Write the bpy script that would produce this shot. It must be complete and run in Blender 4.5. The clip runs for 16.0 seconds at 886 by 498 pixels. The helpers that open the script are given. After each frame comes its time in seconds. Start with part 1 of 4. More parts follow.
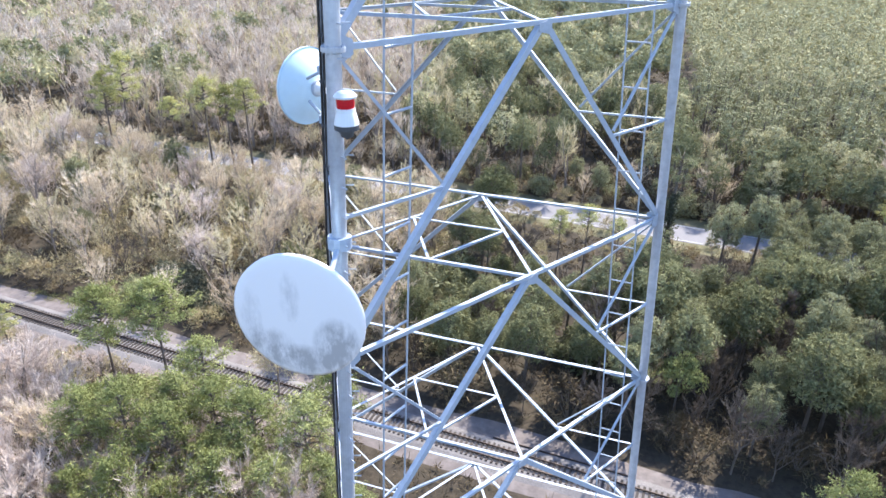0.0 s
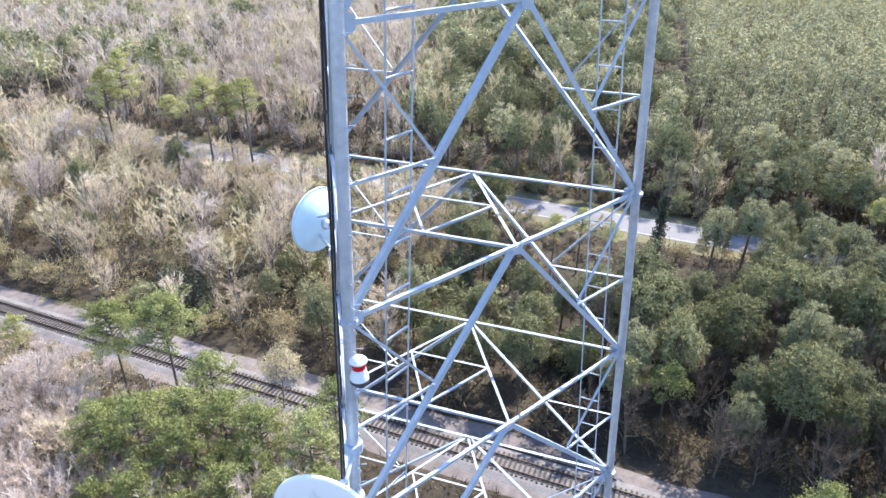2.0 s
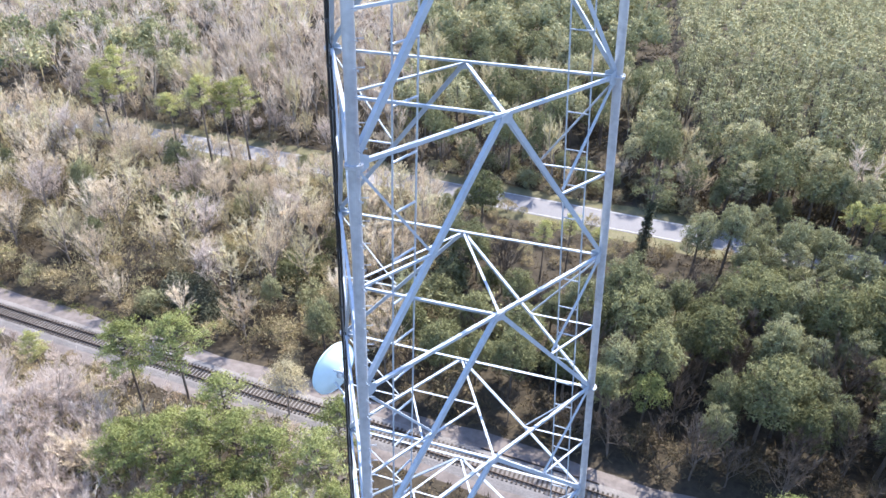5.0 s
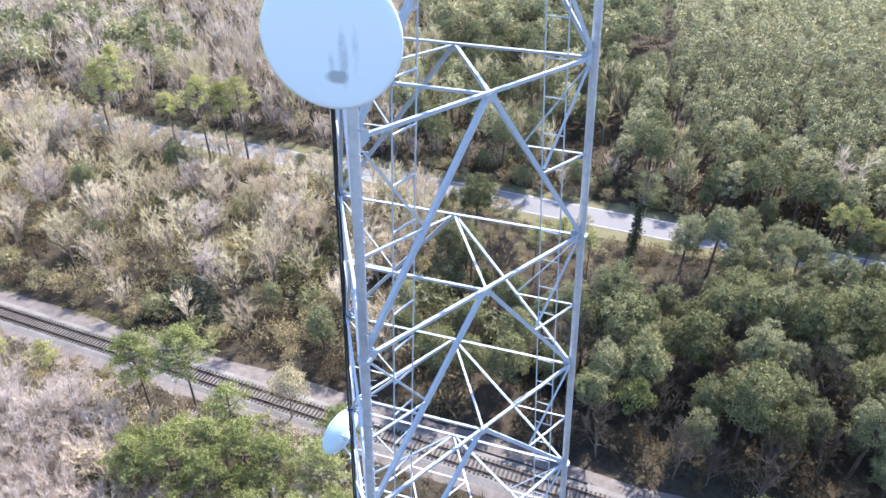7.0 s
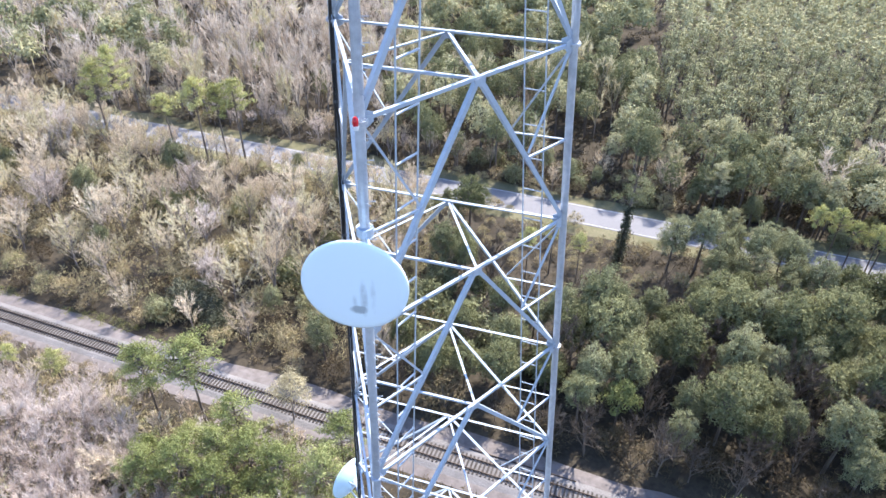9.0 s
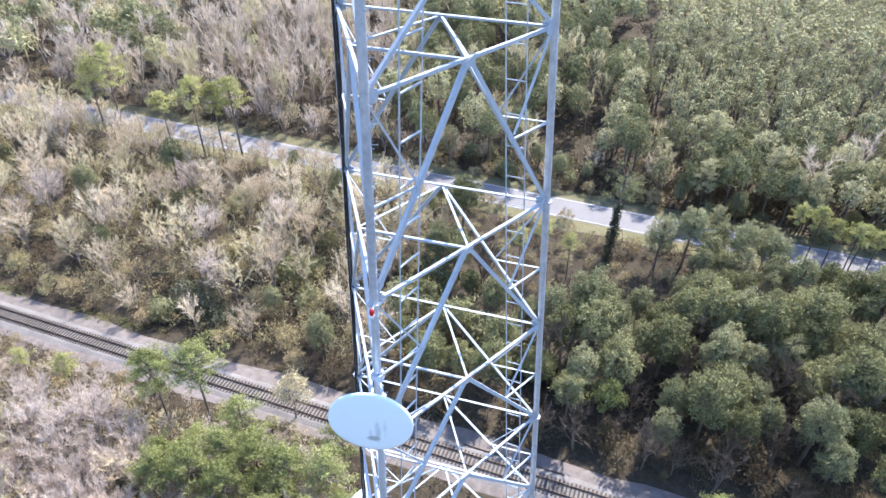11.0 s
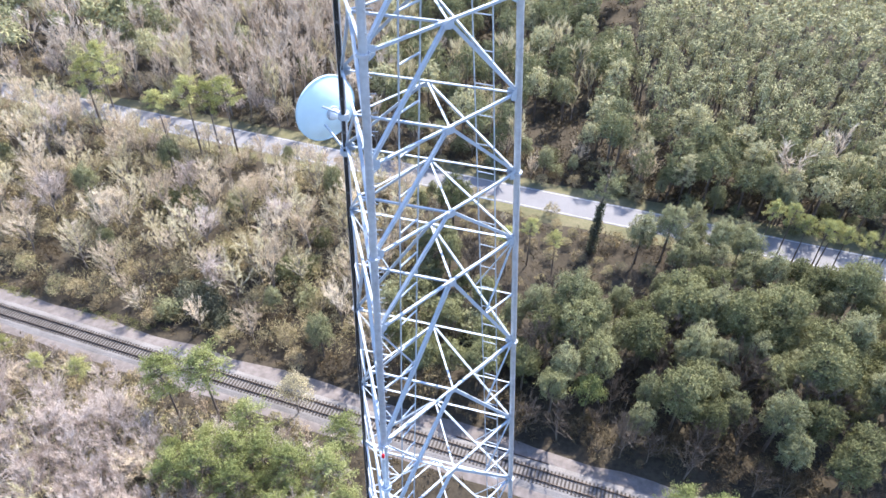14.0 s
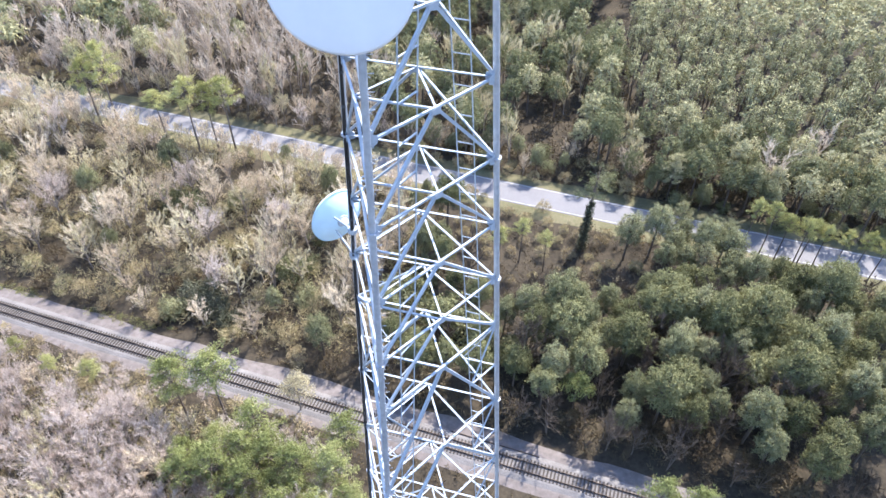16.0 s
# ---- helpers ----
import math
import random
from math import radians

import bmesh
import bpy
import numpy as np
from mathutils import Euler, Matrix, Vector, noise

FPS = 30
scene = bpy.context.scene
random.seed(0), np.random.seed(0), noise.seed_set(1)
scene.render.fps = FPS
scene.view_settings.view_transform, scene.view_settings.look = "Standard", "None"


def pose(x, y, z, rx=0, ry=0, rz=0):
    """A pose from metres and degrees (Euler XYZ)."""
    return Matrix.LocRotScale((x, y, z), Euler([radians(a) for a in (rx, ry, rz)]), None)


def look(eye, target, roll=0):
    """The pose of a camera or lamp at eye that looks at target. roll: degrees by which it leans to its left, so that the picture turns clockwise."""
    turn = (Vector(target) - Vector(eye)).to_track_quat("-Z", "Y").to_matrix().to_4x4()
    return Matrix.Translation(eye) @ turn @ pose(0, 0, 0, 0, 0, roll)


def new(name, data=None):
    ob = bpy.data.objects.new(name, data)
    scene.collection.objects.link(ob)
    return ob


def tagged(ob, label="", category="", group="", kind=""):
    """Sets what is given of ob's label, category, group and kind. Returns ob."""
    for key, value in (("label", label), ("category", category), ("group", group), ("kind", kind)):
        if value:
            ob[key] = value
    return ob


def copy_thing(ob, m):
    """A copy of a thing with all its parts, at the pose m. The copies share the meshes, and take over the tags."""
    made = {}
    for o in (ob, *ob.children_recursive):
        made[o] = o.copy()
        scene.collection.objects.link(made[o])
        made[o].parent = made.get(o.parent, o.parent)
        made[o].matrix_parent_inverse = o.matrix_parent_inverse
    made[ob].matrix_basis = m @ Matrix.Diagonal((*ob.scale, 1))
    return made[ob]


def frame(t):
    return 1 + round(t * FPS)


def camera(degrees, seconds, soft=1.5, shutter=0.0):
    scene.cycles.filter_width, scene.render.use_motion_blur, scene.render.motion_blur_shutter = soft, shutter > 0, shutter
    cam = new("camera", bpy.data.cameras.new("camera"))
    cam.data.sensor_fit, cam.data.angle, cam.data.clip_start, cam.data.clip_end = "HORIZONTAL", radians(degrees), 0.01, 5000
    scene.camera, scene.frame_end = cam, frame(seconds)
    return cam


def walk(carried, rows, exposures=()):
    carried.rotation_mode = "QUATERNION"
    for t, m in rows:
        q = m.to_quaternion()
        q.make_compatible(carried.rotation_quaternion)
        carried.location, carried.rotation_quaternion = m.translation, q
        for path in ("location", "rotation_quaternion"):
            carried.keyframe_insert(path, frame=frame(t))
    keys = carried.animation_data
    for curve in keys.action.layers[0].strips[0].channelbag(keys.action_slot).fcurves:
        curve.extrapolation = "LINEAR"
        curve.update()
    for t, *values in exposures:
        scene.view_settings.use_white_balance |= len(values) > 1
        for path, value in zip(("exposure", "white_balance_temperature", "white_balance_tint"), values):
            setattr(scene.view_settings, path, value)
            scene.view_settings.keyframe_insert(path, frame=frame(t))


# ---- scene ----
cam = camera(67.37, 16.0, soft=1.55)
ROWS = [
    (0, -0.447, -0.436, 47.127, 63.383, -0.454, -0.097),
    (0.5, -0.446, -0.562, 48.345, 62.836, -0.422, -0.147),
    (1, -0.424, -0.657, 49.455, 62.332, -0.384, -0.205),
    (1.5, -0.404, -0.737, 50.675, 61.782, -0.357, -0.26),
    (2, -0.343, -0.809, 51.908, 61.215, -0.315, -0.327),
    (2.5, -0.379, -0.886, 53.134, 60.681, -0.307, -0.436),
    (3, -0.425, -0.939, 54.383, 60.131, -0.283, -0.556),
    (3.5, -0.419, -0.9, 55.634, 59.556, -0.258, -0.646),
    (4, -0.418, -0.885, 56.89, 58.984, -0.261, -0.746),
    (6.5, -0.274, -1.147, 63.053, 56.428, -0.19, -1.249),
    (7, -0.288, -1.201, 64.277, 55.922, -0.184, -1.377),
    (7.5, -0.311, -1.307, 65.554, 55.441, -0.175, -1.519),
    (8, -0.321, -1.401, 66.795, 54.976, -0.177, -1.679),
    (8.5, -0.347, -1.475, 68.072, 54.495, -0.172, -1.843),
    (9, -0.334, -1.47, 69.348, 53.96, -0.168, -1.985),
    (11.5, -0.403, -1.77, 75.711, 51.276, -0.183, -2.788),
    (12, -0.4, -1.834, 76.965, 50.765, -0.186, -2.97),
    (12.5, -0.395, -1.901, 78.233, 50.29, -0.175, -3.124),
    (13, -0.369, -1.991, 79.532, 49.801, -0.174, -3.273),
    (13.5, -0.409, -2.066, 80.849, 49.298, -0.192, -3.433),
    (14, -0.375, -2.145, 82.169, 48.782, -0.178, -3.574),
    (14.5, -0.377, -2.236, 83.516, 48.292, -0.191, -3.723),
    (15, -0.35, -2.303, 84.845, 47.818, -0.191, -3.865),
    (15.5, -0.332, -2.375, 86.204, 47.342, -0.199, -4.001),
    (16, -0.309, -2.476, 87.619, 46.86, -0.207, -4.09),
]
walk(cam, [(t, pose(x, y, z, rx, ry, rz)) for t, x, y, z, rx, ry, rz in ROWS], exposures=[(0.0, 1.54, 5930, 14), (16.0, 1.66, 5930, 14)])

# ---- light: one sun from the far right, and the sky ----
SUN_AZ = math.atan2(0.79, 0.61)
SUN_EL = radians(48)
SUN_DIR = Vector((math.cos(SUN_AZ) * math.cos(SUN_EL), math.sin(SUN_AZ) * math.cos(SUN_EL), math.sin(SUN_EL)))
world = bpy.data.worlds.new("sky")
scene.world = world
world.use_nodes = True
wn = world.node_tree.nodes
sky = wn.new("ShaderNodeTexSky")
sky.sky_type = "NISHITA"
sky.sun_disc = False
sky.sun_elevation = SUN_EL
sky.sun_rotation = math.pi / 2 - SUN_AZ
sky.dust_density = 0.6
sky.ozone_density = 1.6
wn["Background"].inputs["Strength"].default_value = 0.15
world.node_tree.links.new(sky.outputs["Color"], wn["Background"].inputs["Color"])
lamp = bpy.data.lights.new("sun", "SUN")
lamp.energy, lamp.angle, lamp.color = 4.4, radians(0.6), (1.0, 0.9, 0.73)
sun = new("sun", lamp)
sun.matrix_world = look(SUN_DIR * 200, (0, 0, 0))


# ---- materials ----
def nodes_of(name):
    m = bpy.data.materials.new(name)
    m.use_nodes = True
    nt = m.node_tree
    return m, nt, nt.nodes, nt.nodes["Principled BSDF"]


def ramp_node(nt, stops, factor):
    r = nt.nodes.new("ShaderNodeValToRGB")
    while len(r.color_ramp.elements) < len(stops):
        r.color_ramp.elements.new(0.5)
    for e, (at, col) in zip(r.color_ramp.elements, stops):
        e.position, e.color = at, (*col, 1)
    nt.links.new(factor, r.inputs["Fac"])
    return r.outputs["Color"]


def noise_node(nt, scale, detail=4.0, rough=0.6, coord="Object", stretch=None):
    if coord == "World":
        src = nt.nodes.new("ShaderNodeNewGeometry").outputs["Position"]
    else:
        src = nt.nodes.new("ShaderNodeTexCoord").outputs[coord]
    if stretch:
        mp = nt.nodes.new("ShaderNodeMapping")
        mp.inputs["Scale"].default_value = stretch
        nt.links.new(src, mp.inputs["Vector"])
        src = mp.outputs["Vector"]
    n = nt.nodes.new("ShaderNodeTexNoise")
    n.inputs["Scale"].default_value, n.inputs["Detail"].default_value, n.inputs["Roughness"].default_value = scale, detail, rough
    nt.links.new(src, n.inputs["Vector"])
    return n.outputs["Fac"]


def math_node(nt, op, a, b):
    m = nt.nodes.new("ShaderNodeMath")
    m.operation = op
    for sock, v in zip(m.inputs, (a, b)):
        if hasattr(v, "is_output"):
            nt.links.new(v, sock)
        else:
            sock.default_value = v
    return m.outputs[0]


def bump_to(nt, bsdf, height, strength, distance):
    b = nt.nodes.new("ShaderNodeBump")
    b.inputs["Strength"].default_value, b.inputs["Distance"].default_value = strength, distance
    nt.links.new(height, b.inputs["Height"])
    nt.links.new(b.outputs["Normal"], bsdf.inputs["Normal"])


def surface(name, stops, scale, rough=0.8, metal=0.0, coarse=0.3, bump=0.0, distance=0.02, stretch=None, spec=0.3, coord="World"):
    """Two scales of noise through a colour ramp, with fine relief."""
    m, nt, nd, bs = nodes_of(name)
    fine = noise_node(nt, scale, 5, 0.65, coord, stretch)
    big = noise_node(nt, scale * coarse * 0.25, 3, 0.55, coord, stretch)
    f = math_node(nt, "ADD", math_node(nt, "MULTIPLY", fine, 0.55), math_node(nt, "MULTIPLY", big, 0.45))
    nt.links.new(ramp_node(nt, stops, f), bs.inputs["Base Color"])
    bs.inputs["Roughness"].default_value, bs.inputs["Metallic"].default_value = rough, metal
    bs.inputs["Specular IOR Level"].default_value = spec
    if bump:
        bump_to(nt, bs, fine, bump, distance)
    return m


def leafy(name, stops, see_through=0.3, patch=0.12, gloss=0.25):
    """Leaves and twigs: colour differs from leaf to leaf, from tree to tree and in wide patches."""
    m, nt, nd, bs = nodes_of(name)
    geo = nd.new("ShaderNodeNewGeometry")
    info = nd.new("ShaderNodeObjectInfo")
    wide = noise_node(nt, patch, 2, 0.5, "World")
    near = noise_node(nt, 0.26, 1, 0.5, "World")
    f = math_node(nt, "ADD", math_node(nt, "ADD", math_node(nt, "MULTIPLY", geo.outputs["Random Per Island"], 0.3), math_node(nt, "MULTIPLY", near, 0.2)),
                  math_node(nt, "ADD", math_node(nt, "MULTIPLY", info.outputs["Random"], 0.3), math_node(nt, "MULTIPLY", wide, 0.28)))
    col = ramp_node(nt, stops, f)
    nt.links.new(col, bs.inputs["Base Color"])
    bs.inputs["Roughness"].default_value, bs.inputs["Specular IOR Level"].default_value = 0.7, gloss
    if see_through:
        tr = nd.new("ShaderNodeBsdfTranslucent")
        nt.links.new(col, tr.inputs["Color"])
        mx = nd.new("ShaderNodeMixShader")
        mx.inputs[0].default_value = see_through
        nt.links.new(bs.outputs[0], mx.inputs[1])
        nt.links.new(tr.outputs[0], mx.inputs[2])
        nt.links.new(mx.outputs[0], nd["Material Output"].inputs["Surface"])
    return m


def plain(name, col, rough=0.5, metal=0.0, vary=0.12, scale=3.0, bump=0.0):
    """A painted or moulded surface with faint stains and specks."""
    m, nt, nd, bs = nodes_of(name)
    n = noise_node(nt, scale, 5, 0.6, "Object")
    lo = tuple(c * (1 - vary) for c in col)
    hi = tuple(min(1, c * (1 + vary * 0.6)) for c in col)
    nt.links.new(ramp_node(nt, [(0.3, lo), (0.7, hi)], n), bs.inputs["Base Color"])
    bs.inputs["Roughness"].default_value, bs.inputs["Metallic"].default_value = rough, metal
    if bump:
        bump_to(nt, bs, noise_node(nt, scale * 12, 3, 0.6, "Object"), bump, 0.004)
    return m


# Galvanized grey; the blue cast in its colour stands in for skylight
M_STEEL = surface("galvanized_steel", [(0.3, (0.325, 0.37, 0.435)), (0.55, (0.405, 0.455, 0.53)), (0.75, (0.48, 0.53, 0.6))], 9.0, rough=0.55, metal=0.15, bump=0.08, distance=0.003, coord="Object")
M_LEG = surface("weathered_galvanized_leg", [(0.3, (0.32, 0.335, 0.38)), (0.55, (0.5, 0.525, 0.575)), (0.75, (0.64, 0.66, 0.71))], 5.0, rough=0.4, metal=0.35, bump=0.06, distance=0.003, coord="Object")
M_CABLE = plain("black_cable_jacket", (0.012, 0.012, 0.014), 0.5)
M_DARK = plain("dark_grey_paint", (0.06, 0.065, 0.075), 0.5)
M_WHITE = plain("white_painted_housing", (0.74, 0.76, 0.78), 0.35)
M_RED = plain("red_lens", (0.55, 0.01, 0.02), 0.2)
M_BARK = surface("pine_bark", [(0.3, (0.075, 0.06, 0.05)), (0.6, (0.16, 0.13, 0.11)), (0.8, (0.25, 0.21, 0.18))], 6.0, bump=0.5, stretch=(1, 1, 0.25))
M_BAREBARK = surface("grey_bare_bark", [(0.3, (0.17, 0.14, 0.12)), (0.6, (0.28, 0.245, 0.22)), (0.8, (0.42, 0.38, 0.35))], 5.0, bump=0.4, stretch=(1, 1, 0.3))
M_TWIG = leafy("bare_twigs", [(0.2, (0.321, 0.26, 0.224)), (0.5, (0.542, 0.465, 0.416)), (0.8, (0.743, 0.66, 0.602))], 0.32, gloss=0.05)
M_TWIGFAR = leafy("far_bare_twigs", [(0.2, (0.251, 0.2, 0.155)), (0.5, (0.553, 0.475, 0.393)), (0.8, (0.773, 0.69, 0.601))], 0.32, gloss=0.05)
M_TWIGTAN = leafy("tan_twigs", [(0.12, (0.273, 0.205, 0.141)), (0.42, (0.545, 0.45, 0.329)), (0.75, (0.777, 0.68, 0.532))], 0.3, gloss=0.05)
M_TWIGRED = leafy("budding_twigs", [(0.12, (0.256, 0.22, 0.128)), (0.45, (0.512, 0.455, 0.294)), (0.78, (0.779, 0.705, 0.503))], 0.34, gloss=0.05)
M_PINE = leafy("pine_needles", [(0.15, (0.093, 0.107, 0.038)), (0.5, (0.235, 0.257, 0.096)), (0.85, (0.421, 0.432, 0.193))], 0.3, gloss=0.12)
M_OAK = leafy("evergreen_leaves", [(0.2, (0.067, 0.074, 0.037)), (0.5, (0.174, 0.177, 0.087)), (0.8, (0.316, 0.312, 0.163))], 0.24, gloss=0.02)
M_SAGE = leafy("grey_green_needles", [(0.2, (0.097, 0.104, 0.055)), (0.5, (0.205, 0.211, 0.114)), (0.8, (0.339, 0.335, 0.197))], 0.26, gloss=0.02)
M_SPRUCE = leafy("plantation_needles", [(0.2, (0.126, 0.126, 0.061)), (0.5, (0.328, 0.316, 0.176)), (0.8, (0.591, 0.544, 0.33))], 0.1, gloss=0.02)
M_SOFT = leafy("pale_pine_needles", [(0.2, (0.162, 0.167, 0.06)), (0.5, (0.329, 0.329, 0.128)), (0.8, (0.518, 0.502, 0.224))], 0.3, gloss=0.12)
M_PALE = leafy("pale_grey_green_needles", [(0.2, (0.166, 0.167, 0.092)), (0.5, (0.37, 0.354, 0.201)), (0.8, (0.586, 0.543, 0.341))], 0.26, gloss=0.02)
M_BRUSH = leafy("dry_brush", [(0.2, (0.171, 0.128, 0.072)), (0.42, (0.317, 0.255, 0.154)), (0.62, (0.428, 0.366, 0.219)), (0.85, (0.282, 0.289, 0.13))], 0.16, gloss=0.05)
# Dry brown brush, with woodland shade darkened into the colour
M_SHADYBRUSH = leafy("shade_darkened_brush", [(0.2, (0.04, 0.029, 0.018)), (0.5, (0.096, 0.072, 0.045)), (0.8, (0.152, 0.124, 0.072)), (0.95, (0.068, 0.076, 0.03))], 0.1, gloss=0.1)
# Grey-brown twigs dimmed in colour for the shaded edge of the wood
M_SHADYTWIG = leafy("shade_dulled_grey_brown_twigs", [(0.2, (0.05, 0.042, 0.034)), (0.5, (0.101, 0.084, 0.069)), (0.8, (0.166, 0.141, 0.12))], 0.2, gloss=0.05)
M_VINE = leafy("dark_vine_leaves", [(0.15, (0.035, 0.043, 0.025)), (0.5, (0.079, 0.085, 0.052)), (0.85, (0.158, 0.155, 0.105))], 0.15)
# Leaf litter set darker than its own tone, for the shade under trees
M_GROUND = surface("leaf_litter", [(0.3, (0.02, 0.016, 0.011)), (0.45, (0.038, 0.031, 0.022)), (0.58, (0.063, 0.051, 0.036)), (0.72, (0.042, 0.045, 0.022))], 1.3, rough=0.95, bump=0.7, distance=0.1)
M_BALLAST = surface("grey_ballast_stone", [(0.25, (0.09, 0.083, 0.08)), (0.5, (0.17, 0.16, 0.158)), (0.75, (0.27, 0.258, 0.258))], 6.0, rough=0.95, coarse=0.15, bump=0.9, distance=0.06)
M_SAND = surface("pale_gravel_track", [(0.25, (0.074, 0.062, 0.059)), (0.5, (0.158, 0.138, 0.132)), (0.75, (0.246, 0.221, 0.217))], 0.9, rough=0.95, coarse=0.2, bump=0.6, distance=0.05)
M_ROAD = surface("worn_grey_asphalt", [(0.25, (0.13, 0.127, 0.137)), (0.5, (0.185, 0.182, 0.195)), (0.75, (0.24, 0.237, 0.25))], 4.0, rough=0.85, coarse=0.1, bump=0.3, distance=0.01)
M_VERGE = surface("dry_grass_verge", [(0.25, (0.07, 0.072, 0.035)), (0.5, (0.13, 0.122, 0.068)), (0.75, (0.22, 0.195, 0.13))], 2.0, rough=0.95, bump=0.7, distance=0.05)
M_RUST = surface("rusty_rail_steel", [(0.3, (0.05, 0.035, 0.03)), (0.6, (0.1, 0.075, 0.06)), (0.8, (0.16, 0.13, 0.11))], 6.0, rough=0.6, metal=0.4)
M_TIE = surface("creosoted_timber", [(0.3, (0.03, 0.026, 0.024)), (0.55, (0.065, 0.055, 0.05)), (0.8, (0.13, 0.115, 0.105))], 4.0, rough=0.9, bump=0.4)


# ---- mesh helpers ----
def link_mesh(name, verts, faces, material, parent=None, label="", smooth=False):
    me = bpy.data.meshes.new(name)
    me.from_pydata([tuple(v) for v in verts], [], faces)
    me.materials.append(material)
    if smooth:
        me.polygons.foreach_set("use_smooth", [True] * len(me.polygons))
    ob = new(name, me)
    if parent is not None:
        ob.parent = parent
    if label:
        tagged(ob, label)
    return ob


def tris_mesh(name, pts, material):
    """pts: array (n, 3, 3) of loose triangles."""
    n = len(pts)
    me = bpy.data.meshes.new(name)
    me.vertices.add(n * 3)
    me.vertices.foreach_set("co", np.asarray(pts, dtype=np.float32).ravel())
    me.loops.add(n * 3)
    me.loops.foreach_set("vertex_index", np.arange(n * 3, dtype=np.int32))
    me.polygons.add(n)
    me.polygons.foreach_set("loop_start", np.arange(0, n * 3, 3, dtype=np.int32))
    me.update(calc_edges=True)
    me.materials.append(material)
    return me


def frame_of(a, b, up=Vector((0, 0, 1))):
    z = (b - a).normalized()
    x = up.cross(z)
    if x.length < 1e-4:
        x = Vector((1, 0, 0)).cross(z)
    x.normalize()
    return x, z.cross(x), z


def tube(pts, radii, sides, verts, faces, cap=True):
    """Adds a tapered tube along pts to verts and faces."""
    start = len(verts)
    for i, p in enumerate(pts):
        a = pts[max(0, i - 1)]
        b = pts[min(len(pts) - 1, i + 1)]
        x, y, _ = frame_of(Vector(a), Vector(b), Vector((0.13, 0.99, 0.05)))
        for k in range(sides):
            w = 2 * math.pi * k / sides
            verts.append(Vector(p) + (x * math.cos(w) + y * math.sin(w)) * radii[i])
    for i in range(len(pts) - 1):
        for k in range(sides):
            a = start + i * sides + k
            b = start + i * sides + (k + 1) % sides
            faces.append((a, b, b + sides, a + sides))
    if cap:
        faces.append(tuple(start + k for k in reversed(range(sides))))
        faces.append(tuple(start + (len(pts) - 1) * sides + k for k in range(sides)))


def extrude_profile(profile, a, b, x, y, verts, faces):
    start, n = len(verts), len(profile)
    for p in (a, b):
        for u, v in profile:
            verts.append(p + x * u + y * v)
    for k in range(n):
        faces.append((start + k, start + (k + 1) % n, start + n + (k + 1) % n, start + n + k))
    faces.append(tuple(start + k for k in reversed(range(n))))
    faces.append(tuple(start + n + k for k in range(n)))


def box(verts, faces, cx, cy, cz, sx, sy, sz):
    s = len(verts)
    for dz in (-1, 1):
        for dx, dy in ((-1, -1), (1, -1), (1, 1), (-1, 1)):
            verts.append(Vector((cx + dx * sx / 2, cy + dy * sy / 2, cz + dz * sz / 2)))
    faces.extend([(s + 3, s + 2, s + 1, s), (s + 4, s + 5, s + 6, s + 7)] + [(s + k, s + (k + 1) % 4, s + 4 + (k + 1) % 4, s + 4 + k) for k in range(4)])


# ---- ground, railway bed and road: strips run along ALONG, at distances across ----
ALONG = Vector((0.9225, -0.386, 0))
ACROSS = Vector((0.386, 0.9225, 0))


def at(s, n, z=0.0):
    return ALONG * s + ACROSS * n + Vector((0, 0, z))


def strip(name, s0, s1, sections, material, label, category, step=4.0, wobble=0.0, seed=1):
    """A long strip with the cross-section [(across, height), ...]."""
    verts, faces = [], []
    count = int((s1 - s0) / step)
    k = len(sections)
    for i in range(count + 1):
        s = s0 + (s1 - s0) * i / count
        for j, (n, z) in enumerate(sections):
            edge = j in (0, k - 1)
            w = (noise.noise((s * 0.11, j * 7.1, seed)) * 1.0 + noise.noise((s * 0.41, j * 3.3, seed)) * 0.4) * wobble if edge else 0
            verts.append(at(s, n + w, z))
    for i in range(count):
        for j in range(k - 1):
            a = i * k + j
            faces.append((a, a + k, a + k + 1, a + 1))
    ob = link_mesh(name, verts, faces, material)
    return tagged(ob, label, category, kind="structure")


gv, gf = [], []
edges = [-4000, -1200, -500, -250, -120, -60, 0, 60, 120, 180, 250, 350, 500, 1200, 4000]
for yy in edges:
    for xx in edges:
        gv.append((xx, yy, -0.02))
for j in range(len(edges) - 1):
    for i in range(len(edges) - 1):
        a = j * len(edges) + i
        gf.append((a, a + 1, a + len(edges) + 1, a + len(edges)))
tagged(link_mesh("ground", gv, gf, M_GROUND), "flat woodland floor of brown leaf litter and moss", "ground", kind="structure")

strip("pavement", -260, 260, [(43.2, -0.01), (44.2, 0.06), (50.0, 0.08), (51.2, -0.01)], M_SAND, "pale gravel service strip beside the railway", "gravel strip", wobble=0.8, seed=3)
strip("ballast", -260, 260, [(44.4, 0.03), (45.2, 0.24), (48.4, 0.24), (49.2, 0.03)], M_BALLAST, "raised bed of grey crushed stone under the railway", "ballast", wobble=0.3, seed=5)
strip("verge", -400, 400, [(101.0, -0.01), (102.2, 0.06), (113.0, 0.06), (114.5, -0.01)], M_VERGE, "dry grass verge along the road", "grass verge", wobble=1.2, seed=8)
strip("road", -400, 400, [(104.2, 0.05), (104.3, 0.1), (107.6, 0.14), (110.9, 0.1), (111.0, 0.05)], M_ROAD, "straight two-lane road of worn pale grey asphalt", "road", wobble=0.12, seed=9)


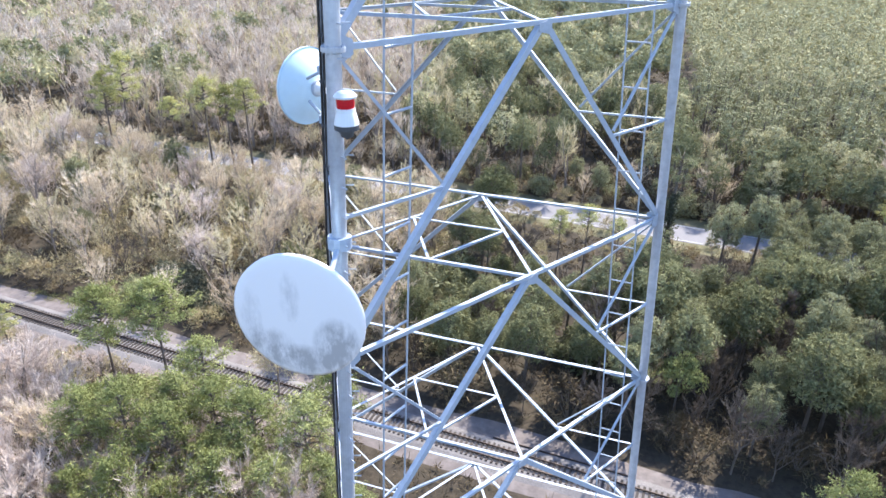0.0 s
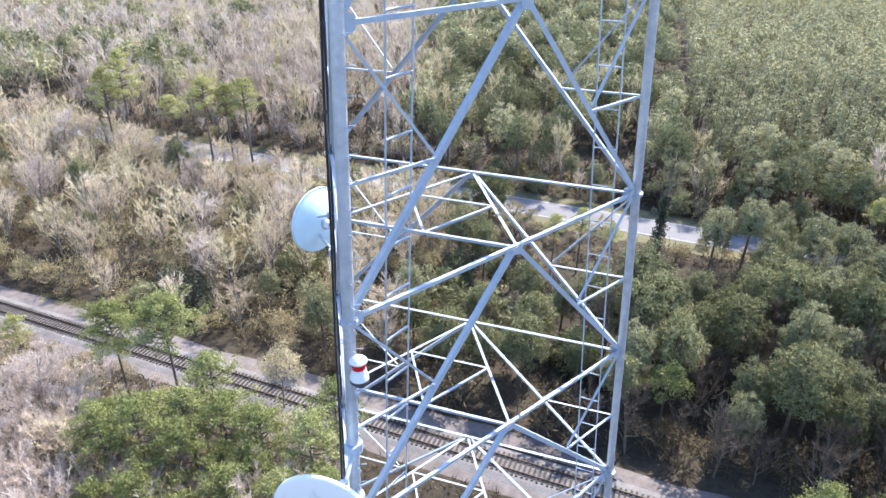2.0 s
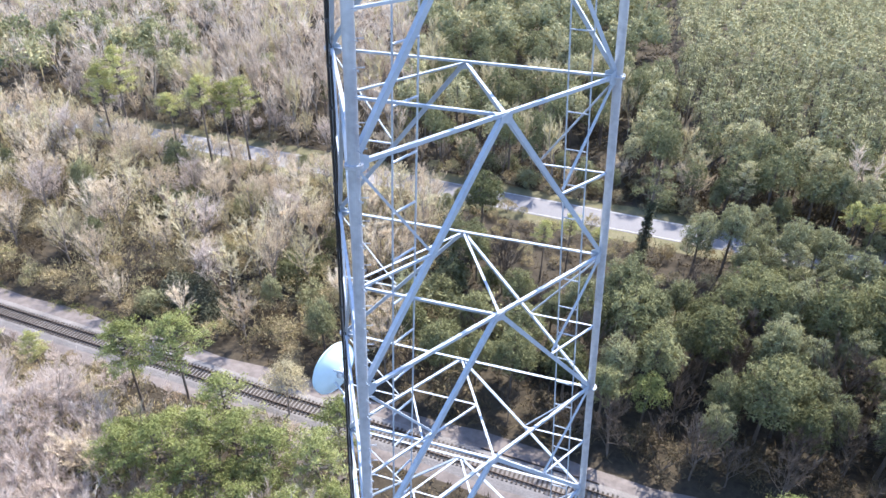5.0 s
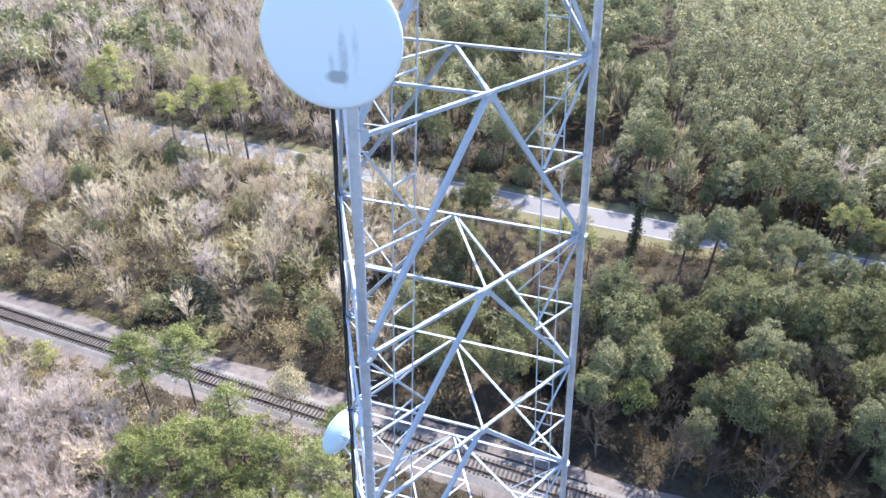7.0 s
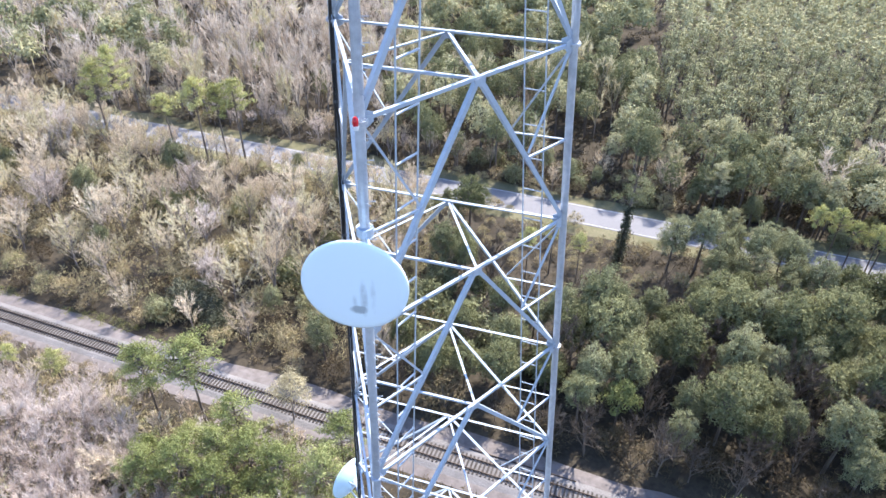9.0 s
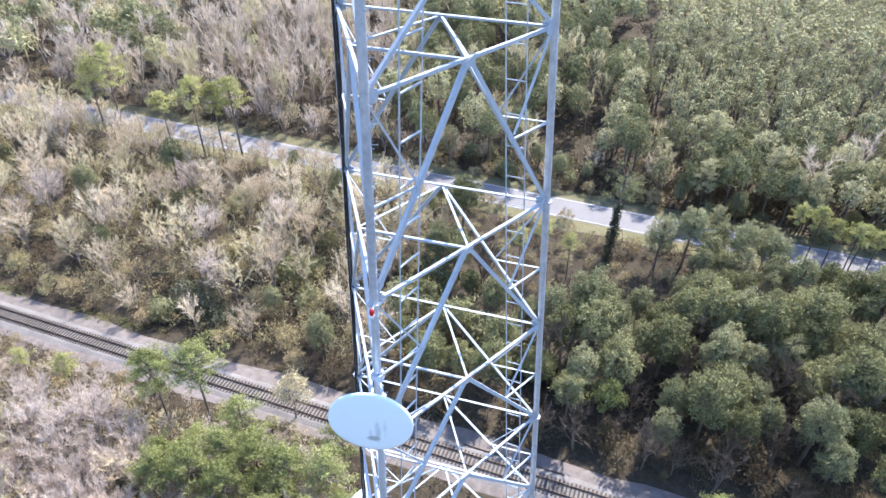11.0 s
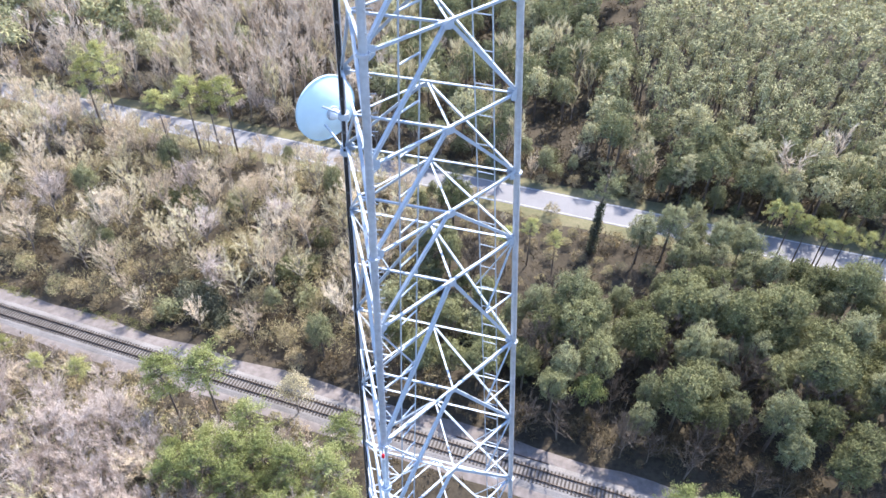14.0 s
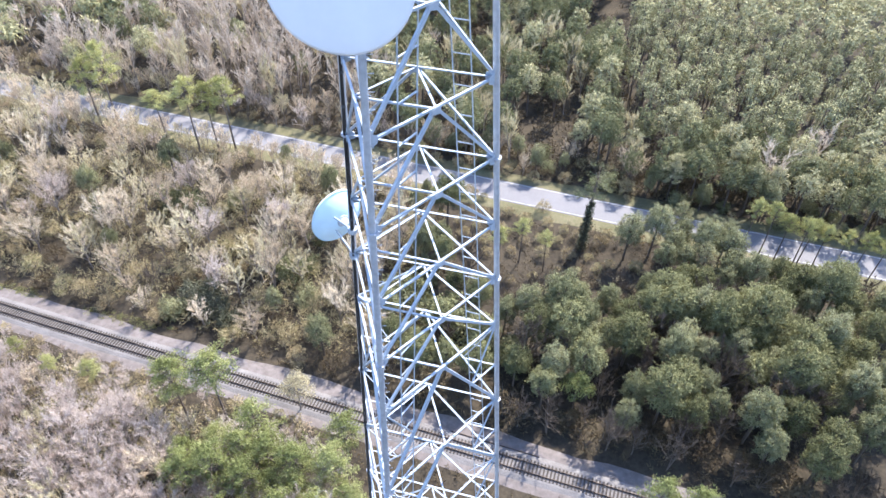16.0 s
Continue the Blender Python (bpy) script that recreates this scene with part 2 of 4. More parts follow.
M_LINE = plain("worn_white_road_paint", (0.5, 0.5, 0.5), 0.7, vary=0.3, scale=2.0)
for edge_at in (104.65, 110.55):
    strip("trim", -400, 400, [(edge_at - 0.06, 0.108 + 0.012), (edge_at + 0.06, 0.108 + 0.016)], M_LINE, "worn white edge line painted on the road", "road marking", seed=12)


def railway():
    track = tagged(new("railway_track"), "single railway track with dark timber sleepers and rusty rails", "railway track")
    rail = [(-0.07, 0), (0.07, 0), (0.07, 0.015), (0.012, 0.03), (0.012, 0.125), (0.036, 0.135), (0.036, 0.165), (-0.036, 0.165), (-0.036, 0.135), (-0.012, 0.125), (-0.012, 0.03), (-0.07, 0.015)]
    for off in (-0.76, 0.76):
        verts, faces = [], []
        extrude_profile(rail, at(-260, 46.8 + off, 0.345), at(260, 46.8 + off, 0.345), ACROSS, Vector((0, 0, 1)), verts, faces)
        link_mesh("rail", verts, faces, M_RUST, track)
    verts, faces = [], []
    extrude_profile(rail, at(-15, 48.95, 0.1), at(-1.6, 49.0, 0.1), ACROSS, Vector((0, 0, 1)), verts, faces)
    tagged(link_mesh("spare_rail", verts, faces, M_RUST), "rusty spare rail lying on the gravel beside the track", "rail")
    rnd = random.Random(4)
    shapes = []
    for v in range(4):
        verts, faces = [], []
        box(verts, faces, 0, 0, 0, 0.23, 2.6, 0.2)
        for p in verts:
            p += Vector((rnd.uniform(-0.012, 0.012), rnd.uniform(-0.05, 0.05), rnd.uniform(-0.01, 0.01)))
        me = bpy.data.meshes.new("sleeper")
        me.from_pydata([tuple(p) for p in verts], [], faces)
        me.materials.append(M_TIE)
        shapes.append(me)
    ang = math.degrees(math.atan2(ALONG.y, ALONG.x))
    far_v, far_f = [], []
    i = 0
    s = -260.0
    while s < 260:
        turn = ang + rnd.uniform(-1.5, 1.5)
        where = at(s, 46.8 + rnd.uniform(-0.06, 0.06), 0.245)
        if -97 < s < 49:
            ob = new("sleeper", shapes[i % 4])
            ob.parent = track
            ob.matrix_basis = pose(*where, 0, 0, turn)
        else:
            m = pose(*where, 0, 0, turn)
            vv, ff = [], []
            box(vv, ff, 0, 0, 0, 0.23, 2.6, 0.2)
            k = len(far_v)
            far_v += [m @ p for p in vv]
            far_f += [tuple(a + k for a in f) for f in ff]
        s += 0.52
        i += 1
    tagged(link_mesh("far_sleepers", far_v, far_f, M_TIE, track), kind="stuff")


railway()


# ---- the lattice tower ----
AXIS = Vector((-0.23, 12.47, 0))
APEX = 118.9
FEET = [Vector((-4.85, 5.61, 0)), Vector((7.29, 1.39, 0)), Vector((-2.55, -7.0, 0))]
LEVELS = [0.35, 4.9, 9.4, 13.95, 18.45, 22.95, 27.45, 31.95, 36.47, 41.02, 45.62, 50.25, 54.9, 59.59, 64.33, 69.13, 71.58, 74.04, 76.57, 79.13, 81.7, 84.3, 86.9]
HALF_FROM = 69.0


def leg_at(k, z):
    return FEET[k] * (1 - z / APEX) + Vector((0, 0, z))


def angle_bar(name, a, b, size, thick, normal, parent, trim=0.0):
    """An L-section bar from a to b with one flange against the plane with that normal."""
    d = (b - a).normalized()
    a, b = a + d * trim, b - d * trim
    y = (normal - d * normal.dot(d)).normalized()
    x = d.cross(y)
    if x.z < 0:
        x = -x
    h = size / 2
    prof = [(-h, 0), (h, 0), (h, size), (h - thick, size), (h - thick, thick), (-h, thick)]
    verts, faces = [], []
    extrude_profile(prof, a, b, x, y, verts, faces)
    return link_mesh(name, verts, faces, M_STEEL, parent)


def pipe_bar(name, a, b, r, parent, material=None, sides=10):
    verts, faces = [], []
    tube([a, b], [r, r], sides, verts, faces)
    return link_mesh(name, verts, faces, material or M_STEEL, parent, smooth=False)


def plate(name, c, u, v, size_u, size_v, thick, parent):
    n = u.cross(v).normalized()
    h = thick / 2
    verts, faces = [], []
    prof = [(-size_u / 2, -size_v / 2), (-size_u / 4, -size_v / 2 * 1.25), (size_u / 2, -size_v / 3), (size_u / 2, size_v / 3), (-size_u / 4, size_v / 2 * 1.25), (-size_u / 2, size_v / 2)]
    extrude_profile(prof, c - n * h, c + n * h, u, v, verts, faces)
    return link_mesh(name, verts, faces, M_STEEL, parent)


def lattice_tower():
    tower = tagged(new("lattice_tower"), "tall three-legged galvanized steel lattice radio tower, tapering upwards", "radio tower")
    tower.location = AXIS
    # legs, one length per two panels, with bolted flanges
    cuts = [LEVELS[i] for i in range(0, len(LEVELS), 2)]
    if cuts[-1] != LEVELS[-1]:
        cuts.append(LEVELS[-1])
    for k in range(3):
        for z0, z1 in zip(cuts, cuts[1:]):
            r0, r1 = 0.122 - z0 * 0.0004, 0.122 - z1 * 0.0004
            a, b = leg_at(k, z0), leg_at(k, z1)
            d = (b - a).normalized()
            verts, faces = [], []
            fl = 0.055
            tube([a, a + d * 0.03, a + d * 0.031, b - d * 0.031, b - d * 0.03, b], [r0 + fl, r0 + fl, r0, r1, r1 + fl, r1 + fl], 18, verts, faces)
            leg = link_mesh("leg", verts, faces, M_LEG, tower)
            for i in range(8):
                w = i * math.pi / 4 + 0.3
                c = a + Vector((math.cos(w), math.sin(w), 0)) * (r0 + 0.028)
                pipe_bar("bolt", c - d * 0.05, c + d * 0.06, 0.014, leg, sides=6)
    # faces: horizontals, K diagonals and secondary bracing
    for i, z in enumerate(LEVELS):
        mids = []
        nxt = LEVELS[i - 1] if i else None
        panel = z - nxt if i else 0
        small = z > HALF_FROM + 0.3
        for a, b in ((0, 1), (1, 2), (2, 0)):
            pa, pb = leg_at(a, z), leg_at(b, z)
            mid = (pa + pb) / 2
            mids.append(mid)
            inward = Vector((-mid.x, -mid.y, 0)).normalized()
            hs = 0.064 if small else 0.075
            along = (pb - pa).normalized()
            angle_bar("horizontal_brace", pa, pb, hs, 0.012, inward, tower, 0.1)
            plate("gusset_plate", mid - Vector((0, 0, 0.08)) - inward * 0.01, along, Vector((0, 0, 1)), 0.3, 0.18, 0.012, tower)
            for end, sgn in ((pa, 1), (pb, -1)):
                plate("gusset_plate", end + along * sgn * 0.18 - inward * 0.01, along * sgn, Vector((0, 0, 1)), 0.22, 0.28, 0.012, tower)
            if not i:
                continue
            for end in (a, b):
                foot = leg_at(end, nxt)
                ds = 0.085 if small else 0.108
                angle_bar("diagonal_brace", mid, foot, ds, 0.012, inward, tower, 0.12)
                if small:
                    continue
                half = (mid + foot) / 2
                leg_mid = leg_at(end, (z + nxt) / 2)
                off = inward * 0.02
                angle_bar("secondary_brace", half + off, leg_mid + off, 0.048, 0.008, inward, tower, 0.06)
                angle_bar("secondary_brace", half + off, leg_at(end, z) + off, 0.048, 0.008, inward, tower, 0.12)
        for j in range(3):
            p, q = mids[j], mids[(j + 1) % 3]
            angle_bar("plan_brace", p, q, 0.055 if small else 0.062, 0.009, Vector((0, 0, -1)), tower, 0.08)
        if z < 46.0:
            # an inner triangle between the plan braces' middles, in the wider part of the tower
            inner = [(mids[j] + mids[(j + 1) % 3]) / 2 - Vector((0, 0, 0.012)) for j in range(3)]
            for j in range(3):
                angle_bar("plan_sub_brace", inner[j], inner[(j + 1) % 3], 0.05, 0.008, Vector((0, 0, -1)), tower, 0.04)
    # step bolts up the near leg and the far left leg
    verts, faces = [], []
    tube([Vector((0, 0, 0)), Vector((0.12, 0, 0)), Vector((0.121, 0, 0)), Vector((0.132, 0, 0))], [0.009, 0.009, 0.016, 0.016], 6, verts, faces)
    peg = bpy.data.meshes.new("step_bolt")
    peg.from_pydata([tuple(v) for v in verts], [], faces)
    peg.materials.append(M_STEEL)
    z, i = 26.0, 0
    while z < 86:
        for k, base in ((2, -70), (2, -20)):
            ob = new("step_bolt", peg)
            ob.parent = tower
            p = leg_at(k, z + (0.2 if base else 0))
            w = radians(base + 20)
            ob.matrix_basis = pose(p.x + 0.09 * math.cos(w), p.y + 0.09 * math.sin(w), p.z, 0, 0, base + 20)
        z += 0.42
    return tower


lattice_tower()


def ladder(name, label, category, a0, a1, b0, b1, z0, z1, spacing, r_rail, r_rung, group, first):
    """Two rails (a, b) given at heights 35 and 75, with rungs between them."""
    top = tagged(new(name), label, category, group)
    top.location = AXIS

    def on(p, q, z):
        f = (z - 35) / 40
        return Vector((p[0] + (q[0] - p[0]) * f, p[1] + (q[1] - p[1]) * f, z)) - AXIS
    for p, q in ((a0, a1), (b0, b1)):
        pipe_bar("side_rail", on(p, q, z0), on(p, q, z1), r_rail, top, sides=8)
    z = first
    while z < z1:
        pipe_bar("rung", on(a0, a1, z), on(b0, b1, z), r_rung, top, sides=6)
        z += spacing
    return top


ladder("cable_ladder", "narrow galvanized cable ladder with widely spaced rungs", "cable ladder", (-1.78, 11.7), (-0.5, 11.7), (-1.29, 12.3), (0.0, 12.3), 0.2, 86.5, 1.219, 0.022, 0.03, "ladders in the tower", 1.15)
ladder("climbing_ladder", "thin galvanized climbing ladder inside the tower", "ladder", (3.9, 13.4), (1.38, 13.4), (4.37, 13.2), (1.85, 13.2), 0.2, 86.5, 0.914, 0.018, 0.018, "ladders in the tower", 1.03)


def feed_cable(name, dx, dy, r, material, label):
    verts, faces = [], []
    pts = []
    for i in range(0, 45):
        z = 0.1 + i * 86.5 / 44
        k = 1 - z / APEX
        wob = 0.012 * math.sin(i * 1.7 + dx * 30)
        pts.append(Vector(((-5.0 + dx) * k + wob, (5.35 + dy) * k, z)) + AXIS)
    tube(pts, [r] * len(pts), 8, verts, faces)
    ob = link_mesh(name, verts, faces, material, smooth=True)
    return tagged(ob, label, "cable", "feed cables on the tower leg")


for dx, dy in ((0.06, 0.0), (0.205, 0.0)):
    cable = feed_cable("feed_cable", dx, dy, 0.033, M_CABLE, "thick black coaxial cable running down the tower leg")
    for i in range(60):
        z = 20.4 + i * 1.1
        k = 1 - z / APEX
        c = Vector(((-5.0 + dx) * k, (5.35 + dy) * k, z)) + AXIS
        verts, faces = [], []
        tube([c - Vector((0, 0, 0.04)), c - Vector((0, 0, 0.032)), c + Vector((0, 0, 0.032)), c + Vector((0, 0, 0.04))], [0.038, 0.045, 0.045, 0.038], 8, verts, faces)
        link_mesh("hanger_clamp", verts, faces, M_DARK, cable)
feed_cable("conduit", 0.12, 1.11, 0.035, M_STEEL, "grey metal conduit beside the black cables on the leg")


# ---- dishes ----
def dish_antenna(centre, facing, radius, leg_k, label, mottled):
    """A drum or parabolic dish; local +y is the way it faces."""
    f = Vector((facing[0], facing[1], 0)).normalized()
    dish = tagged(new("dish_antenna"), label, "dish antenna", "microwave dishes")
    yaw = math.degrees(math.atan2(-f.x, f.y))
    dish.matrix_world = pose(*centre, 0, 0, yaw)
    inv = dish.matrix_world.inverted()
    # reflector: a thick parabolic shell with a rolled rim
    n, rings = 48, 9
    verts, faces = [], []
    depth = radius * 0.36
    prof = [(radius * t / rings, -depth * (1 - (t / rings) ** 2)) for t in range(0, rings + 1)]
    prof += [(radius + 0.03, 0.0), (radius + 0.03, -0.03), (radius, -0.04)]
    prof += [(radius * t / rings, -depth * (1 - (t / rings) ** 2) - 0.035) for t in range(rings - 1, -1, -1)]
    for r, y in prof:
        for k in range(n):
            w = 2 * math.pi * k / n
            verts.append(Vector((max(r, 0.004) * math.cos(w), y, max(r, 0.004) * math.sin(w))))
    for i in range(len(prof) - 1):
        for k in range(n):
            a, b = i * n + k, i * n + (k + 1) % n
            faces.append((a, a + n, b + n, b))
    link_mesh("reflector", verts, faces, M_DISH, dish, smooth=True)
    # radome: slightly domed cover on the rim
    verts, faces = [], []
    prof = [(radius + 0.035, -0.05), (radius + 0.035, 0.015), (radius * 0.985, 0.03)] + [(radius * t / 8, 0.03 + 0.05 * radius * (1 - (t / 8) ** 2)) for t in range(7, -1, -1)]
    for r, y in prof:
        for k in range(n):
            w = 2 * math.pi * k / n
            verts.append(Vector((max(r, 0.004) * math.cos(w), y, max(r, 0.004) * math.sin(w))))
    for i in range(len(prof) - 1):
        for k in range(n):
            a, b = i * n + k, i * n + (k + 1) % n
            faces.append((a, b, b + n, a + n))
    link_mesh("radome", verts, faces, mottled or M_DISH, dish, "white fabric cover", smooth=True)
    # back ring, hub and mounting frame to the leg
    verts, faces = [], []
    ring = []
    hoop = 0.42 if leg_k == 2 else 0.2
    for k in range(25):
        w = 2 * math.pi * k / 24
        ring.append(Vector((radius * hoop * math.cos(w), -depth * (1 - hoop * hoop) - 0.06, radius * hoop * math.sin(w))))
    tube(ring, [0.03] * 25, 8, verts, faces, cap=False)
    link_mesh("back_ring", verts, faces, M_STEEL, dish)
    verts, faces = [], []
    tube([Vector((0, -depth - 0.02, 0)), Vector((0, -depth - 0.12, 0)), Vector((0, -depth - 0.3, 0))], [0.17, 0.17, 0.06], 14, verts, faces)
    link_mesh("feed_housing", verts, faces, M_WHITE, dish)
    leg_hi = inv @ (leg_at(leg_k, centre[2] + 0.62) + AXIS)
    leg_lo = inv @ (leg_at(leg_k, centre[2] - 0.62) + AXIS)
    side = 1 if leg_hi.x > 0 else -1
    for lp, zz in ((leg_hi, 1), (leg_lo, -1)):
        pipe_bar("mount_arm", Vector((side * radius * 0.3, -depth * 0.84 - 0.06, zz * radius * 0.3)), lp, 0.04, dish)
        verts, faces = [], []
        d = (leg_hi - leg_lo).normalized()
        tube([lp - d * 0.09, lp + d * 0.09], [0.17, 0.17], 12, verts, faces)
        link_mesh("clamp", verts, faces, M_STEEL, dish)
    if leg_k == 0:
        return dish
    pipe_bar("mount_pipe", Vector((side * radius * 0.3, -depth * 0.84 - 0.06, -radius * 0.62)), Vector((side * radius * 0.3, -depth * 0.84 - 0.06, radius * 0.62)), 0.055, dish)
    pipe_bar("side_strut", Vector((side * radius * 0.92, -0.07, -radius * 0.25)), (leg_hi + leg_lo) / 2 + Vector((0, 0, -0.35)), 0.03, dish)
    return dish


# Pale paint, with the blue of skylight added to its colour
M_DISH = plain("sky_tinted_dish_paint", (0.6, 0.76, 0.86), 0.4, vary=0.08, scale=1.6)


def radome_material(name, radius, tone, stains):
    """White cover with grey dirt; stains: (across, up, half width, half height, strength) in radii."""
    m, nt, nd, bs = nodes_of(name)
    xyz = nd.new("ShaderNodeSeparateXYZ")
    nt.links.new(nd.new("ShaderNodeTexCoord").outputs["Object"], xyz.inputs[0])
    blot = noise_node(nt, 5.0, 6, 0.7, "Object", (1.0, 1.0, 0.45))
    total = math_node(nt, "MULTIPLY", noise_node(nt, 1.6, 4, 0.6, "Object"), 0.12)
    for u, v, su, sv, power in stains:
        du = math_node(nt, "DIVIDE", math_node(nt, "ADD", xyz.outputs["X"], u * radius), su * radius)
        dv = math_node(nt, "DIVIDE", math_node(nt, "SUBTRACT", xyz.outputs["Z"], v * radius), sv * radius)
        far = math_node(nt, "ADD", math_node(nt, "MULTIPLY", du, du), math_node(nt, "MULTIPLY", dv, dv))
        near = math_node(nt, "MAXIMUM", math_node(nt, "SUBTRACT", 1.0, far), 0.0)
        total = math_node(nt, "ADD", total, math_node(nt, "MULTIPLY", near, power))
    f = math_node(nt, "MULTIPLY", total, math_node(nt, "MAXIMUM", math_node(nt, "MULTIPLY", math_node(nt, "SUBTRACT", blot, 0.3), 4.2), 0.1))
    nt.links.new(ramp_node(nt, [(0.1, tone), (0.35, tuple(c * 0.86 for c in tone)), (0.9, tuple(c * 0.5 for c in tone))], f), bs.inputs["Base Color"])
    bs.inputs["Roughness"].default_value = 0.5
    return m


M_TOPDISH = plain("clean_white_radome", (0.86, 0.87, 0.93), 0.45, vary=0.05, scale=1.2)
M_RADOME = radome_material("dirty_white_radome", 0.885, (0.9, 0.87, 0.86), [(-0.5, -0.55, 0.5, 0.42, 0.55), (0.05, -0.75, 0.75, 0.34, 0.7), (0.62, -0.4, 0.42, 0.55, 0.9), (-0.08, 0.35, 0.2, 0.55, 0.4), (-0.75, -0.1, 0.25, 0.6, 0.3)])
M_STREAKED = radome_material("streaked_pale_radome", 0.99, (0.76, 0.85, 0.92), [(0.06, -0.52, 0.2, 0.12, 1.0), (0.18, -0.2, 0.09, 0.55, 0.4), (0.36, -0.15, 0.07, 0.5, 0.28), (0.0, -0.3, 0.06, 0.3, 0.25)])
dish_antenna((-2.3, 7.0, 42.38), (-0.23, -0.973), 0.885, 2, "white dish antenna with a dirt-stained cover clamped to the near leg", M_RADOME)
dish_antenna((-3.92, 17.0, 43.13), (-0.78, 0.62), 0.965, 0, "pale blue-white dish antenna seen from behind on the far leg", None)
dish_antenna((-1.625, 8.2, 61.48), (-0.16, -1.0), 0.99, 2, "large pale dish antenna with faint grey streaks on the near leg", M_STREAKED)
dish_antenna((-2.8, 16.2, 71.99), (-0.62, 0.79), 1.02, 0, "pale dish antenna seen from behind high on the far leg", None)
dish_antenna((-1.12, 7.4, 83.78), (-0.1, -1.0), 1.1, 2, "large white dish antenna near the top of the tower", M_TOPDISH)


def lathe(prof, n, verts, faces):
    s = len(verts)
    for r, z in prof:
        for k in range(n):
            w = 2 * math.pi * k / n
            verts.append(Vector((max(r, 0.002) * math.cos(w), max(r, 0.002) * math.sin(w), z)))
    for i in range(len(prof) - 1):
        for k in range(n):
            a, b = s + i * n + k, s + i * n + (k + 1) % n
            faces.append((a, b, b + n, a + n))


def beacon(where, scale):
    b = tagged(new("obstruction_light"), "red and white aircraft warning light on a bracket beside the leg", "warning light")
    b.location = where
    for name, prof, mat, lab in (
        ("base", [(0.0, -0.36), (0.1, -0.36), (0.12, -0.26), (0.2, -0.24), (0.2, -0.16), (0.0, -0.16)], M_DARK, "dark base"),
        ("housing", [(0.0, -0.16), (0.2, -0.16), (0.185, -0.08), (0.155, 0.04), (0.15, 0.1), (0.0, 0.1)], M_WHITE, "white housing"),
        ("lens", [(0.0, 0.1), (0.14, 0.1), (0.145, 0.17), (0.14, 0.26), (0.0, 0.26)], M_RED, "red glass lens"),
        ("cap", [(0.0, 0.26), (0.18, 0.26), (0.185, 0.29), (0.13, 0.345), (0.05, 0.36), (0.0, 0.36)], M_WHITE, "white cap")):
        verts, faces = [], []
        lathe([(r * scale, z * scale) for r, z in prof], 24, verts, faces)
        link_mesh(name, verts, faces, mat, b, lab, smooth=False)
    leg = leg_at(2, where[2] - 0.25) + AXIS - Vector(where)
    pipe_bar("bracket", Vector((0, 0, -0.3)), leg, 0.035, b, M_DARK)
    return b


beacon((-1.63, 7.77, 44.9), 0.8)


def side_light(where):
    s = tagged(new("side_marker"), "small red side light on the near tower leg", "marker light")
    s.location = where
    verts, faces = [], []
    lathe([(0.0, 0.0), (0.05, 0.0), (0.055, 0.05), (0.05, 0.12), (0.025, 0.155), (0.0, 0.16)], 14, verts, faces)
    link_mesh("lens", verts, faces, M_RED, s, "red lens", smooth=True)
    verts, faces = [], []
    lathe([(0.0, -0.08), (0.045, -0.08), (0.06, -0.02), (0.06, 0.0), (0.0, 0.0)], 14, verts, faces)
    link_mesh("base", verts, faces, M_WHITE, s)
    pipe_bar("bracket", Vector((0, 0, -0.05)), leg_at(2, where[2] - 0.05) + AXIS - Vector(where), 0.018, s)


side_light((-1.42, 8.72, 64.5))


# ---- trees ----
def unit(rnd, n):
    v = rnd.normal(size=(n, 3))
    return v / np.linalg.norm(v, axis=1, keepdims=True)


def slivers(base, tip, width, rnd):
    """Thin triangles from base to tip."""
    d = tip - base
    side = np.cross(d, unit(rnd, len(d)))
    side /= np.linalg.norm(side, axis=1, keepdims=True) + 1e-9
    w = np.asarray(width).reshape(-1, 1) / 2
    return np.stack([base - side * w, base + side * w, tip], axis=1)


def tufts(centres, radii, count, length, width, rnd, up=0.4, shell=0.0):
    """Leaf or needle triangles spreading out of clumps; with shell they lie like scales on the clump."""
    c = np.repeat(np.asarray(centres), count, axis=0)
    r = np.repeat(np.asarray(radii), count).reshape(-1, 1)
    d = unit(rnd, len(c))
    d[:, 2] = d[:, 2] * 0.8 + up * rnd.random(len(c))
    base = c + d * r * rnd.uniform(0.25 + 0.35 * shell, 0.95, (len(c), 1)) * np.array([1, 1, 0.75])
    loose = unit(rnd, len(c))
    flat = np.cross(d, loose)
    aim = (d * 0.7 + loose * 0.7) * (1 - shell) + (flat + d * 0.35 + unit(rnd, len(c)) * 0.25) * shell
    tip = base + aim * (length * rnd.uniform(0.6, 1.3, (len(c), 1)))
    if shell == 0:
        return slivers(base, tip, width * rnd.uniform(0.7, 1.4, len(c)), rnd)
    out = np.concatenate([c[:, :2], np.full((len(c), 1), 0.0)], axis=1)
    out = out / (np.linalg.norm(out, axis=1, keepdims=True) + 0.5) + np.array([0, 0, 0.45])
    own, whole, loose_by = (0.35, 1.1, 0.35) if shell > 0.75 else (0.6, 0.8, 1.0 - 0.6 * shell)
    side = np.cross(d * own + out * whole + unit(rnd, len(c)) * loose_by, tip - base)
    side /= np.linalg.norm(side, axis=1, keepdims=True) + 1e-9
    w = (width * rnd.uniform(0.7, 1.4, len(c))).reshape(-1, 1) / 2
    return np.stack([base - side * w, base + side * w, tip], axis=1)


